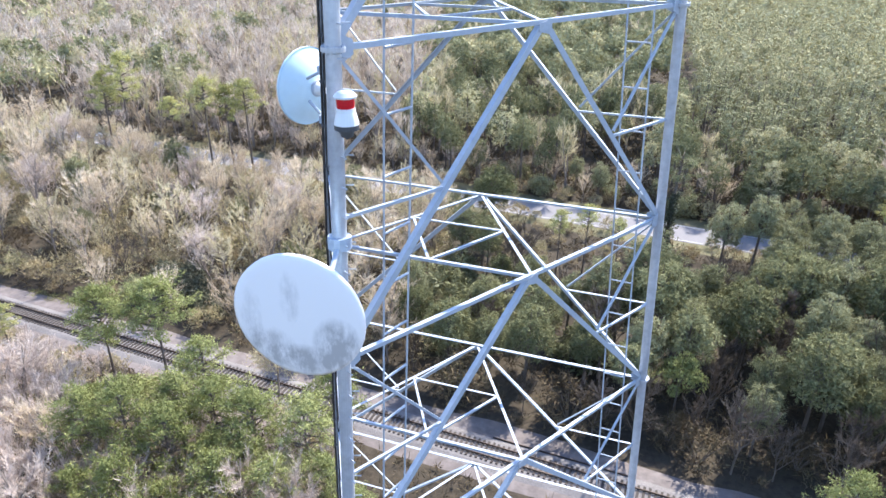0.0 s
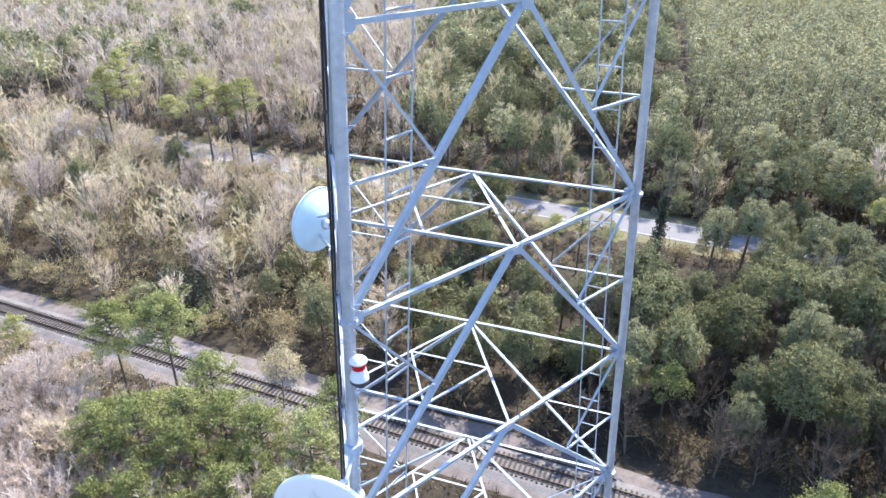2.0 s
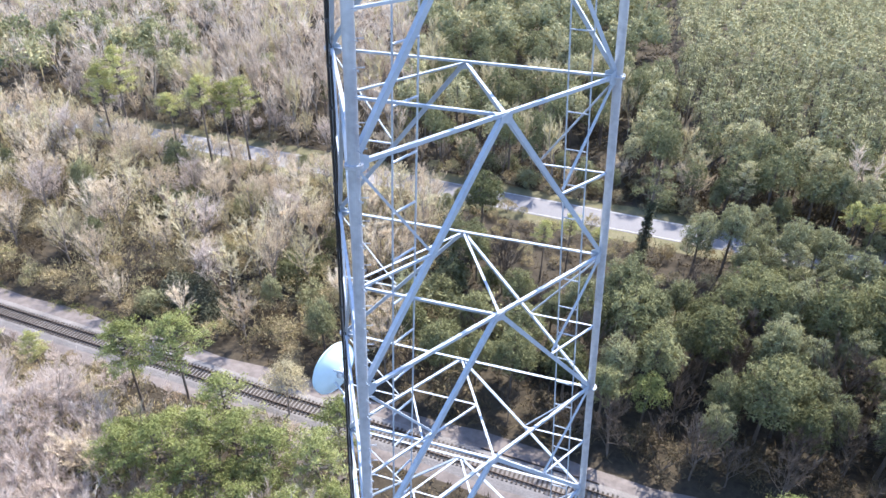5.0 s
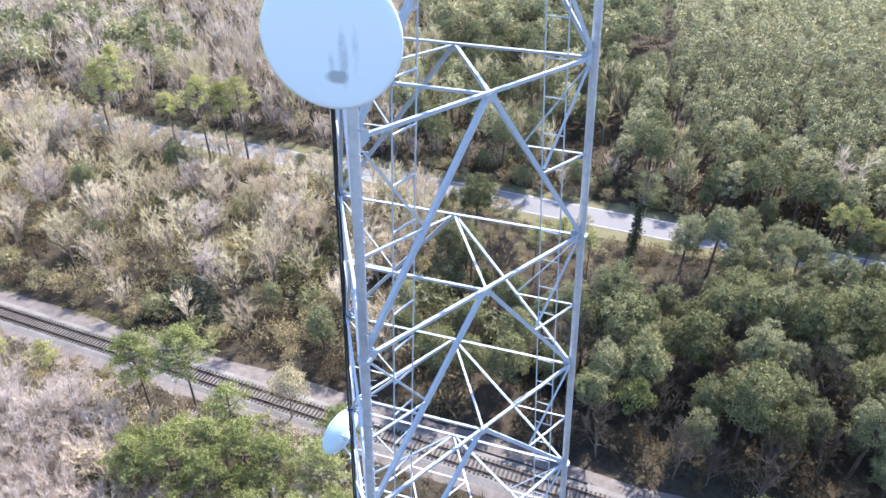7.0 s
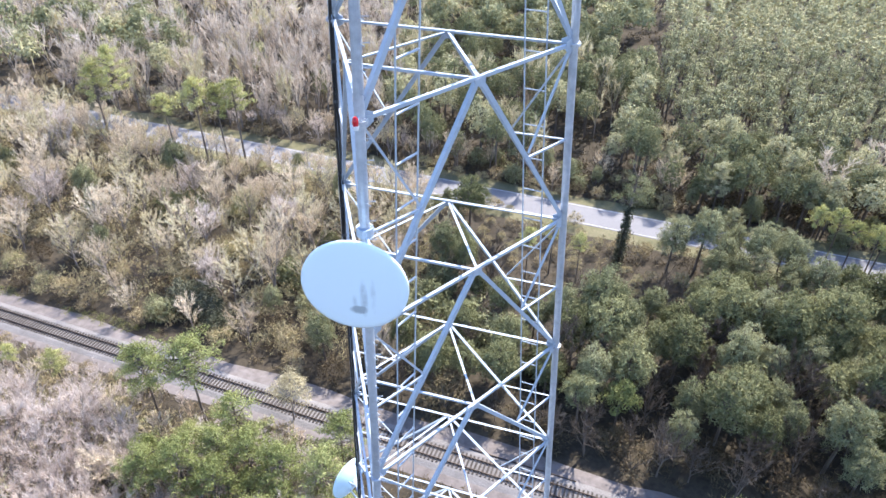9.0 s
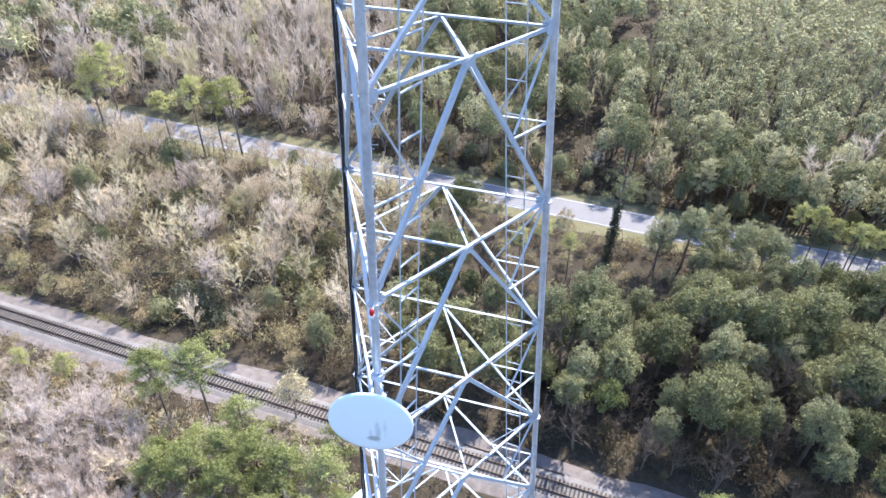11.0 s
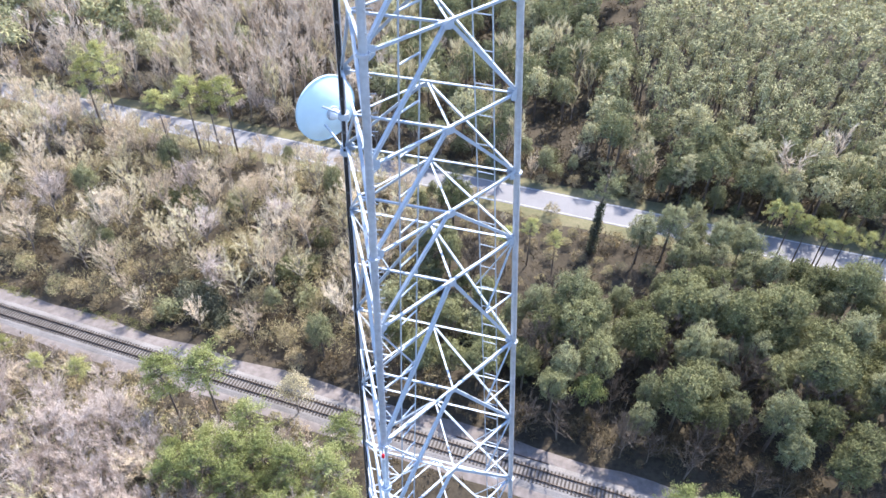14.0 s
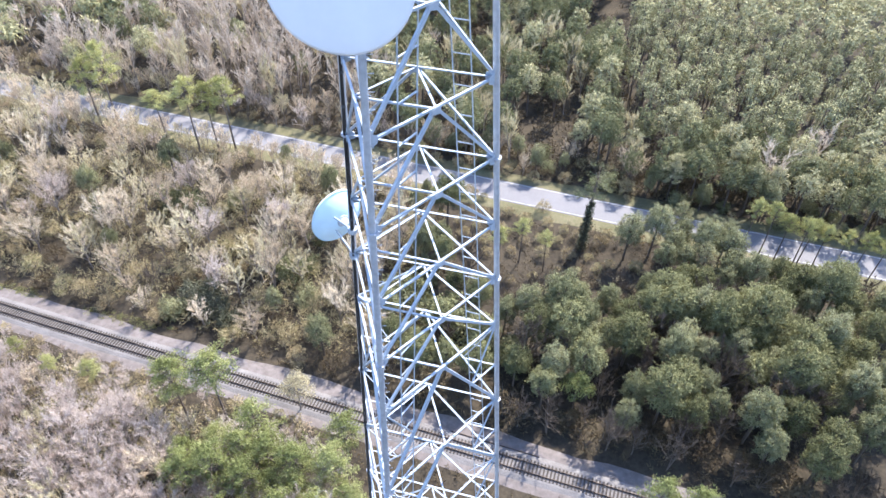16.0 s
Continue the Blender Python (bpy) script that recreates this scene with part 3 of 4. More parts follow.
def tree_object(name, label, category, group, trunk, bark, leaves, leaf_material, crown_name):
    t = tagged(new(name), label, category, group)
    link_mesh("trunk", trunk[0], trunk[1], bark, t)
    ob = new(crown_name, tris_mesh(crown_name, leaves, leaf_material))
    ob.parent = t
    return t


def pine_parts(seed, h, crown_from, spread, limbs, per_limb, per_clump, size, flat=0.0, leaf=(0.34, 0.15), shell=0.55, cone=0.0):
    rnd = np.random.default_rng(seed)
    verts, faces = [], []
    lean = rnd.normal(size=2) * 0.02 * h
    pts = [Vector((lean[0] * f * f + 0.1 * math.sin(3 * f + seed), lean[1] * f * f + 0.1 * math.cos(2.3 * f + seed), h * 0.97 * f)) for f in np.linspace(0, 1, 7)]
    tube(pts, [h * 0.012 * (1 - 0.85 * f) + 0.02 for f in np.linspace(0, 1, 7)], 7, verts, faces)
    centres, radii = [], []
    for i in range(limbs):
        f = crown_from + (1 - crown_from) * ((i + rnd.random()) / limbs) ** 0.85
        g = (f - crown_from) / (1 - crown_from)
        reach = spread * (1.0 - 0.97 * g ** 2.0) ** 0.6 * (0.5 + 0.5 * min(1, g * 3 + 0.2)) * rnd.uniform(0.55, 1.15) * (1 - cone * g)
        w = i * 2.4 + rnd.normal() * 0.4
        k = min(5, int(f * 6))
        p0 = pts[k].lerp(pts[k + 1], f * 6 - k)
        rise = rnd.uniform(0.1, 0.5) * (1 - flat)
        end = p0 + Vector((math.cos(w) * reach, math.sin(w) * reach, reach * rise + 0.2))
        midp = p0.lerp(end, 0.5) + Vector((0, 0, 0.08 * reach))
        tube([p0, midp, end], [0.05 + 0.02 * reach, 0.035, 0.012], 4, verts, faces, cap=False)
        for j in range(per_limb):
            q = p0.lerp(end, 0.35 + 0.7 * (j + rnd.random() * 0.6) / per_limb) + Vector(rnd.normal(size=3) * 0.18 * size)
            centres.append(tuple(q + Vector((0, 0, 0.1))))
            radii.append(size * rnd.uniform(0.65, 1.25))
    top = pts[-1]
    for j in range(3):
        centres.append((top.x + rnd.normal() * 0.3, top.y + rnd.normal() * 0.3, top.z + 0.2 * j))
        radii.append(size * 0.8)
    leaves = tufts(centres, radii, per_clump, leaf[0], leaf[1], rnd, 0.4, shell)
    return (verts, faces), leaves


def dome_parts(seed, h, radius, depth, lobes, per_lobe, leaf, swell=0.4, low=0.15, limbs=True, ragged=0.12, loose=0.6):
    """A rounded crown of lobes on a trunk; each lobe is clothed in small leaves that face outwards."""
    rnd = np.random.default_rng(seed)
    verts, faces = [], []
    mid = Vector((rnd.normal() * 0.25, rnd.normal() * 0.25, h - depth))
    tube([Vector((0, 0, 0)), mid * 0.5, mid, mid + Vector((0, 0, depth * 0.8))], [h * 0.017, h * 0.014, h * 0.01, 0.03], 7 if limbs else 5, verts, faces)
    ps, ns = [], []
    for i in range(lobes):
        u = 1 - (1 + low) * (i + 0.5) / lobes
        w = i * 2.4 + rnd.normal() * 0.25
        flat = math.sqrt(max(0, 1 - u * u))
        k = rnd.uniform(0.6, 1.25)
        dirv = np.array([math.cos(w) * flat, math.sin(w) * flat, u])
        c = np.array(mid) + dirv * np.array([radius, radius, depth]) * (0.66 * k)
        r = swell * radius * rnd.uniform(0.6, 1.3)
        if limbs and i % 3 == 0:
            end = Vector(c)
            root = mid * 0.85 + Vector((0, 0, 0.12 * depth * u))
            tube([root, root.lerp(end, 0.5) + Vector((0, 0, -0.15)), end], [h * 0.006, h * 0.004, 0.025], 4, verts, faces, cap=False)
        d = unit(rnd, per_lobe) + dirv * 0.55 + np.array([0, 0, 0.2])
        d /= np.linalg.norm(d, axis=1, keepdims=True) + 1e-9
        ps.append(c + d * r * (1 + ragged * rnd.normal(size=(per_lobe, 1))) * np.array([1, 1, 0.85]))
        ns.append(d * 0.65 + dirv * 0.35 + unit(rnd, per_lobe) * loose)
    p, n = np.concatenate(ps), np.concatenate(ns)
    n /= np.linalg.norm(n, axis=1, keepdims=True)
    a = np.cross(n, unit(rnd, len(n)))
    a /= np.linalg.norm(a, axis=1, keepdims=True) + 1e-9
    b = np.cross(n, a)
    s = rnd.uniform(0.6, 1.35, (len(n), 1))
    return (verts, faces), np.stack([p - a * leaf[1] * s / 2, p + a * leaf[1] * s / 2, p + (b + n * 0.55) * leaf[0] * s], axis=1)


def bare_parts(seed, h, spread, twigs, width, first=0.25, count=15, sides=5, fuzz=(0.5, 1.4), limbs=True, loose=0.42):
    """A leafless tree: limbs that sweep upwards like a broom, and long fine twigs along them."""
    rnd = np.random.default_rng(seed)
    verts, faces = [], []
    roots, base, tip = [], [], []
    stems = 1 if rnd.random() < 0.55 else 2
    for s in range(stems):
        w0 = rnd.random() * 6.28
        drift = Vector((math.cos(w0), math.sin(w0), 0)) * (0.07 if stems == 1 else 0.15) * h
        pts = [drift * f ** 1.4 + Vector((rnd.normal() * 0.12, rnd.normal() * 0.12, h * 0.9 * f)) * (1 if f else 0) for f in np.linspace(0, 1, 6)]
        tube(pts, [h * 0.0115 * (1 - 0.86 * f) + 0.02 for f in np.linspace(0, 1, 6)], sides, verts, faces)
        nb = max(1, count // stems)
        for i in range(nb):
            f = first + (0.93 - first) * (i + rnd.random()) / nb
            k = min(4, int(f * 5))
            p0 = pts[k].lerp(pts[k + 1], f * 5 - k)
            w = i * 2.4 + rnd.normal() * 0.5
            out = spread * (1.12 - 0.75 * f) * rnd.uniform(0.45, 1.1)
            up = (h * rnd.uniform(0.8, 1.02) - p0.z) * rnd.uniform(0.55, 0.95)
            end = p0 + Vector((math.cos(w) * out, math.sin(w) * out, max(up, 0.35 * out)))
            mp = p0.lerp(end, 0.5) + Vector((math.cos(w), math.sin(w), -0.5)) * 0.13 * out
            if limbs:
                tube([p0, mp, end], [0.05 + 0.008 * out, 0.036, 0.01], min(4, sides), verts, faces, cap=False)
            else:
                roots.append((tuple(p0), tuple(end)))
            reach = (end - p0).length
            for j in range(6):
                q0 = (p0.lerp(mp, 2 * g) if (g := 0.2 + 0.75 * j / 6) < 0.5 else mp.lerp(end, 2 * g - 1))
                dirv = ((end - mp).normalized() + Vector(rnd.normal(size=3)) * 0.4 + Vector((0, 0, 0.15))).normalized()
                q1 = q0 + dirv * reach * rnd.uniform(0.22, 0.45)
                base.append(tuple(q0)), tip.append(tuple(q1))
    base, tip = np.array(base), np.array(tip)
    n2 = max(1, twigs // len(base))
    f = rnd.uniform(0.05, 1.0, (len(base), n2, 1))
    b2 = (base[:, None] + (tip - base)[:, None] * f).reshape(-1, 3)
    d = np.repeat(tip - base, n2, axis=0)
    d = d / np.linalg.norm(d, axis=1, keepdims=True) + unit(rnd, len(d)) * loose * 1.5
    d[:, 2] += 0.25
    d /= np.linalg.norm(d, axis=1, keepdims=True)
    t2 = b2 + d * rnd.uniform(fuzz[0], fuzz[1], (len(d), 1))
    out = [slivers(base, tip, np.full(len(base), width * 1.15), rnd), slivers(b2, t2, width * rnd.uniform(0.6, 1.3, len(b2)), rnd)]
    if roots:
        r = np.array(roots)
        out.append(slivers(r[:, 0], r[:, 1], np.full(len(r), width * 1.8), rnd))
    return (verts, faces), np.concatenate(out)


def flatten(trunk, leaves):
    """Trunk faces and leaves of a far tree: one array of triangles each."""
    v, f = trunk
    out = []
    for poly in f:
        for k in range(1, len(poly) - 1):
            out.append((tuple(v[poly[0]]), tuple(v[poly[k]]), tuple(v[poly[k + 1]])))
    return np.array(out), leaves


def spread_mesh(name, protos, places, material, label, category):
    """One joined mesh of many far trees; places: (x, y, turn, scale, which)."""
    chunks = []
    for x, y, turn, sc, which in places:
        p = protos[which]
        c, s = math.cos(turn) * sc, math.sin(turn) * sc
        q = np.empty_like(p)
        q[..., 0] = p[..., 0] * c - p[..., 1] * s + x
        q[..., 1] = p[..., 0] * s + p[..., 1] * c + y
        q[..., 2] = p[..., 2] * sc
        chunks.append(q)
    ob = new(name, tris_mesh(name, np.concatenate(chunks), material))
    return tagged(ob, label, category, kind="stuff")


PINES = [tree_object("pine_tree", "tall pine with a loose yellow-green crown and a bare lower trunk", "pine tree", "pines", tr, M_BARK, lv, M_PINE, "crown")
         for tr, lv in (pine_parts(11 + i, 14.0, 0.46 + 0.05 * i, 4.0, 34, 6, 27, 0.66, 0.35, (0.35, 0.12)) for i in range(4))]
UMBRELLAS = [tree_object("pine_tree", "tall slim pine with a pale high crown above bare trunk", "pine tree", "pines", tr, M_BARK, lv, M_SOFT, "crown")
             for tr, lv in (pine_parts(411 + i, 14.0, 0.64 + 0.04 * i, 2.9, 22, 5, 28, 0.52, 0.5, (0.34, 0.11)) for i in range(3))]
LONE = [tree_object("pine_tree", "slender pine with a round bright green crown beside the railway", "pine tree", "pines", tr, M_BARK, lv, M_PINE, "crown")
        for tr, lv in (pine_parts(451 + i, 14.0, 0.6, 4.3, 36, 5, 36, 0.62, 0.3, (0.34, 0.115)) for i in range(2))]
PALES = [tree_object("pine_tree", "pale grey-green pine with an open crown near the road", "pine tree", "pines", tr, M_BARK, lv, M_PALE, "crown")
         for tr, lv in (pine_parts(471 + i, 14.0, 0.42, 3.6, 34, 5, 30, 0.6, 0.3, (0.34, 0.12)) for i in range(2))]
BROADS = [tree_object("pine_tree", "tall old pine with a wide flat-topped yellow-green crown", "pine tree", "pines", tr, M_BARK, lv, M_SOFT, "crown")
          for tr, lv in (pine_parts(431 + i, 14.0, 0.56, 3.6, 26, 6, 30, 0.5, 0.75, (0.3, 0.11)) for i in range(2))]
SAGES = [tree_object("pine_tree", "grey-green pine with a rounded crown in the dense wood", "pine tree", "pines", tr, M_BARK, lv, M_SAGE, "crown")
         for tr, lv in (dome_parts(211 + i, 14.0, 3.2, 5.2 + 0.5 * i, 120, 48, (0.36, 0.12), 0.155, 0.5, True, 0.34) for i in range(3))]
OAKS = [tree_object("evergreen_tree", "broad evergreen tree with a dense dark green rounded crown", "evergreen tree", "evergreen trees", tr, M_BARK, lv, M_OAK, "crown")
        for tr, lv in (dome_parts(31 + i, 13.0, 3.3 + 0.35 * (i % 2), 4.9, 112, 52, (0.33, 0.14), 0.165, 0.55, True, 0.32) for i in range(4))]
BARES = [tree_object("bare_tree", "leafless pale grey deciduous tree with fine twigs", "bare tree", "bare trees", tr, M_BAREBARK, lv, M_TWIG, "branchwork")
         for tr, lv in (bare_parts(51 + i, 11.0, 4.2, 2250, 0.045, 0.2, 18, 5, (0.4, 1.2), True, 0.55) for i in range(3))]
TANS = [tree_object("bare_tree", "leafless tan-brown deciduous tree in the wood beside the railway", "bare tree", "bare trees", tr, M_BAREBARK, lv, M_TWIGTAN, "branchwork")
        for tr, lv in (bare_parts(251 + i, 11.0, 4.2, 2000, 0.05, 0.18, 17, 5, (0.35, 1.1), True, 0.6) for i in range(4))]
BROWNS = [tree_object("bare_tree", "leafless grey-brown twiggy tree, coloured dark for the shaded wood edge", "bare tree", "bare trees", tr, M_BARK, lv, M_SHADYTWIG, "branchwork")
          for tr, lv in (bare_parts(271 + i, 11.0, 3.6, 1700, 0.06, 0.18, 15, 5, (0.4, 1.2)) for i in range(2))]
BUDS = [tree_object("budding_tree", "slim deciduous tree with yellowish early buds", "budding tree", "budding trees", tr, M_BAREBARK, lv, M_TWIGRED, "branchwork")
        for tr, lv in (bare_parts(71 + i, 10.0, 3.7, 2100, 0.07, 0.2, 16, 5, (0.2, 0.6), True, 0.7) for i in range(3))]
def shrub_parts(seed, h, spread, clumps, per_clump):
    rnd = np.random.default_rng(seed)
    verts, faces = [], []
    centres, radii = [], []
    for i in range(6):
        w = i * 1.05 + rnd.random()
        end = Vector((math.cos(w) * spread * 0.6, math.sin(w) * spread * 0.6, h * rnd.uniform(0.5, 0.85)))
        tube([Vector((0, 0, 0)), end * 0.5 + Vector((0, 0, 0.2)), end], [0.05, 0.03, 0.012], 5, verts, faces, cap=False)
    for d in unit(rnd, clumps):
        r = rnd.uniform(0.5, 1.0)
        centres.append((d[0] * spread * r, d[1] * spread * r, h * (0.25 + 0.6 * abs(d[2]) * rnd.uniform(0.6, 1.1))))
        radii.append(rnd.uniform(0.35, 0.75))
    return (verts, faces), tufts(centres, radii, per_clump, 0.36, 0.105, rnd, 0.6)


SHRUBS = [tree_object("shrub", "dense olive and tan thicket shrub overgrown with dry vines", "shrub", "thicket shrubs", tr, M_BAREBARK, lv, M_BRUSH, "foliage")
          for tr, lv in (shrub_parts(91 + i, 4.0, 2.3, 46, 25) for i in range(3))]
GREENS = [tree_object("evergreen_tree", "small bright green leafy tree at the edge of the wood", "evergreen tree", "evergreen trees", tr, M_BARK, lv, M_PINE, "crown")
          for tr, lv in (dome_parts(321 + i, 13.0, 3.8, 4.2, 18, 180, (0.34, 0.2), 0.36, 0.3) for i in range(1))]
LOWS = [tree_object("shrub", "low rounded evergreen bush among leafless trees", "shrub", "thicket shrubs", tr, M_BARK, lv, M_SAGE, "foliage")
        for tr, lv in (dome_parts(341 + i, 4.0, 2.1, 2.6, 20, 90, (0.34, 0.16), 0.36, 0.75, True, 0.34) for i in range(2))]
# evergreen bushes in the dark vine colour, which stands in for a shaded pocket
DEEPS = [tree_object("shrub", "glossy evergreen bush coloured dark for the shade of a hollow in the wood", "shrub", "thicket shrubs", tr, M_BARK, lv, M_VINE, "foliage")
         for tr, lv in (dome_parts(361 + i, 4.0, 2.3, 2.6, 24, 80, (0.32, 0.15), 0.34, 0.75, True, 0.34) for i in range(1))]
# brown thicket shrubs with the wood's shade put into their colour
DARKS = [tree_object("shrub", "low brown thicket coloured dark for the shade of the wood", "shrub", "thicket shrubs", tr, M_BARK, lv, M_SHADYBRUSH, "foliage")
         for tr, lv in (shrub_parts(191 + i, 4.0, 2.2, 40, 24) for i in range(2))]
FUZZY = [tree_object("budding_tree", "small tan tree with a dense fuzzy crown beside the track", "budding tree", "budding trees", tr, M_BAREBARK, lv, M_TWIGRED, "branchwork")
         for tr, lv in (dome_parts(301 + i, 10.0, 3.0, 3.2, 18, 200, (0.3, 0.1), 0.36, 0.3, True, 0.3) for i in range(1))]
PROTO_HEIGHT = {"pine_tree": 14.0, "evergreen_tree": 13.0, "bare_tree": 11.0, "budding_tree": 10.0, "shrub": 4.0}
USED = set()
PLACED = []


def in_wood(x, y, more=9.0):
    """The wedge of woodland that opens out from the tower."""
    return -max(0.49 * y + 40, 0.6 * y + 16) - more < x < max(0.56 * y + 40, 0.62 * y + 16) + more


def plant(protos, x, y, height, rnd, which=None):
    p = protos[rnd.randrange(len(protos)) if which is None else which % len(protos)]
    sc = height / PROTO_HEIGHT[p.name.split(".")[0]]
    m = pose(x, y, -0.05, 0, 0, rnd.uniform(0, 360)) @ Matrix.Diagonal((sc * rnd.uniform(0.9, 1.1), sc * rnd.uniform(0.9, 1.1), sc, 1))
    PLACED.append((x, y))
    if not in_wood(x, y):
        return None
    if p.name not in USED:
        USED.add(p.name)
        p.matrix_basis = m
        t = p
    else:
        t = copy_thing(p, m @ Matrix.Diagonal((1 / p.scale.x, 1 / p.scale.y, 1 / p.scale.z, 1)))
    return t


def across_of(x, y):
    return 0.386 * x + 0.9225 * y


rnd = random.Random(7)
# trees that stand out singly
for x, y, h, kind in [(-34.2, 55.5, 14.5, "q"), (-28.4, 55.2, 15.5, "q"), (-21.6, 48.2, 13.5, "p"), (-15.9, 42.5, 12.8, "p"), (-11.5, 42.0, 12.6, "p"), (-19.7, 44.5, 12.5, "p"),
                      (-26.7, 43.0, 13.5, "p"), (-22.5, 41.0, 12.5, "p"), (-10.0, 47.0, 12.0, "p"), (-13.0, 37.0, 10.5, "p"), (-18.0, 36.5, 11.0, "p"), (-24.5, 36.0, 11.5, "p"), (-8.5, 38.5, 9.5, "p"),
                      (30.5, 35.5, 11.0, "p"), (34.5, 33.0, 11.5, "p"), (-17.6, 56.3, 8.0, "f"), (-66.8, 138.0, 22.0, "w"), (-70.4, 137.2, 18.0, "w"), (-53.0, 128.0, 15.5, "u"), (-44.9, 123.5, 20.0, "u"), (-54.1, 61.7, 9.5, "u"), (-47.5, 60.0, 10.0, "u"), (-61.2, 66.8, 8.0, "u"),
                      (-41.0, 124.5, 18.5, "u"), (-37.3, 124.5, 19.5, "u"), (66.7, 85.1, 12.8, "u"), (71.1, 81.1, 12.0, "u"), (75.0, 80.8, 10.5, "u"), (78.2, 79.5, 10.0, "u"), (68.8, 83.2, 11.5, "u"), (73.2, 82.4, 11.0, "u"), (80.6, 77.6, 11.5, "u"), (83.6, 76.6, 11.0, "u"), (87.0, 75.4, 11.5, "u"), (64.2, 87.0, 12.0, "u"), (24.7, 83.5, 10.0, "u"), (16.3, 84.0, 11.0, "u"), (20.6, 86.0, 11.0, "u"), (40.5, 85.5, 12.5, "s"), (45.5, 86.0, 13.5, "s"),
                      (24.0, 53.8, 8.5, "g"), (8.0, 97.0, 14.0, "o"), (4.6, 73.0, 6.5, "l"), (1.5, 78.0, 5.5, "l"), (9.5, 70.0, 6.0, "l"), (24.6, 67.6, 16.0, "s"), (-38.0, 79.5, 5.0, "d"), (-35.5, 81.0, 4.5, "d"), (-41.0, 77.5, 4.0, "l"), (-36.0, 77.5, 4.0, "d"), (-33.4, 77.0, 4.5, "d"), (-31.0, 74.0, 3.6, "d")]:
    plant({"p": PINES, "o": OAKS, "f": FUZZY, "s": SAGES, "g": GREENS, "l": LOWS, "u": UMBRELLAS, "w": BROADS, "q": LONE, "d": DEEPS}[kind], x, y, h, rnd)


def vine_tree(x, y, h):
    """A trunk wrapped in dark vines, with a small crown at its top."""
    rn = np.random.default_rng(77)
    verts, faces = [], []
    pts = [Vector((0.6 * f * f, 0.2 * math.sin(2 * f), h * 0.93 * f)) for f in np.linspace(0, 1, 7)]
    tube(pts, [0.3 * (1 - 0.75 * f) + 0.04 for f in np.linspace(0, 1, 7)], 8, verts, faces)
    t = tagged(new("vine_covered_tree"), "tall thin-crowned tree, its trunk wrapped in dark vines", "tree")
    t.location = (x, y, -0.05)
    centres, radii = [], []
    for i in range(40):
        f = i / 40 * 0.66
        centres.append((0.6 * f * f + rn.normal() * 0.15, rn.normal() * 0.15, h * 0.93 * f + 0.3))
        radii.append(rn.uniform(0.85, 1.2) * (1.15 - 0.7 * f))
    ob = new("vine", tris_mesh("vine", tufts(centres, radii, 75, 0.3, 0.26, rn, 0.0, 0.4), M_VINE))
    ob.parent = t
    tagged(ob, "dark green climbing vine")
    centres, radii = [], []
    for i in range(46):
        w = i * 2.4
        reach = rn.uniform(0.8, 3.2)
        p0 = pts[4].lerp(pts[6], rn.random())
        end = p0 + Vector((math.cos(w) * reach, math.sin(w) * reach, rn.uniform(-0.4, 1.6)))
        tube([p0, end], [0.05, 0.015], 4, verts, faces, cap=False)
        centres.append(tuple(end)), radii.append(rn.uniform(0.45, 0.8))
    link_mesh("trunk", verts, faces, M_BARK, t)
    ob = new("crown", tris_mesh("crown", tufts(centres, radii, 40, 0.34, 0.13, rn), M_SAGE))
    ob.parent = t
    PLACED.append((x, y))


vine_tree(33.3, 89.0, 18.5)


def clear_of(x, y, gap):
    return all((x - a) ** 2 + (y - b) ** 2 > gap * gap for a, b in PLACED)


# a thick stand of pines on the near side of the railway
for i in range(500):
    x, y = rnd.uniform(-31, -7), rnd.uniform(29, 48.5)
    if across_of(x, y) < 34.5 and clear_of(x, y, 3.1):
        plant(PINES, x, y, rnd.uniform(9.0, 12.5), rnd)
# near side of the railway
for i in range(1500):
    x, y = rnd.uniform(-75, -6), rnd.uniform(26, 78)
    n = across_of(x, y)
    if not 12 < n < 43.0 or x > -9 - (40 - n) * 0.1:
        continue
    limit = min(11.5, 2.6 + (43.0 - n) * 0.75)
    if limit < 3.2:
        if clear_of(x, y, 2.0):
            plant(SHRUBS, x, y, limit * rnd.uniform(0.7, 1.0), rnd)
    elif clear_of(x, y, 2.2):
        q = rnd.random()
        plant(SHRUBS if q < 0.14 else BUDS if q < 0.22 else TANS if q < 0.28 else BARES, x, y, (limit if q >= 0.14 else min(limit, 3.6)) * rnd.uniform(0.75, 1.0), rnd)
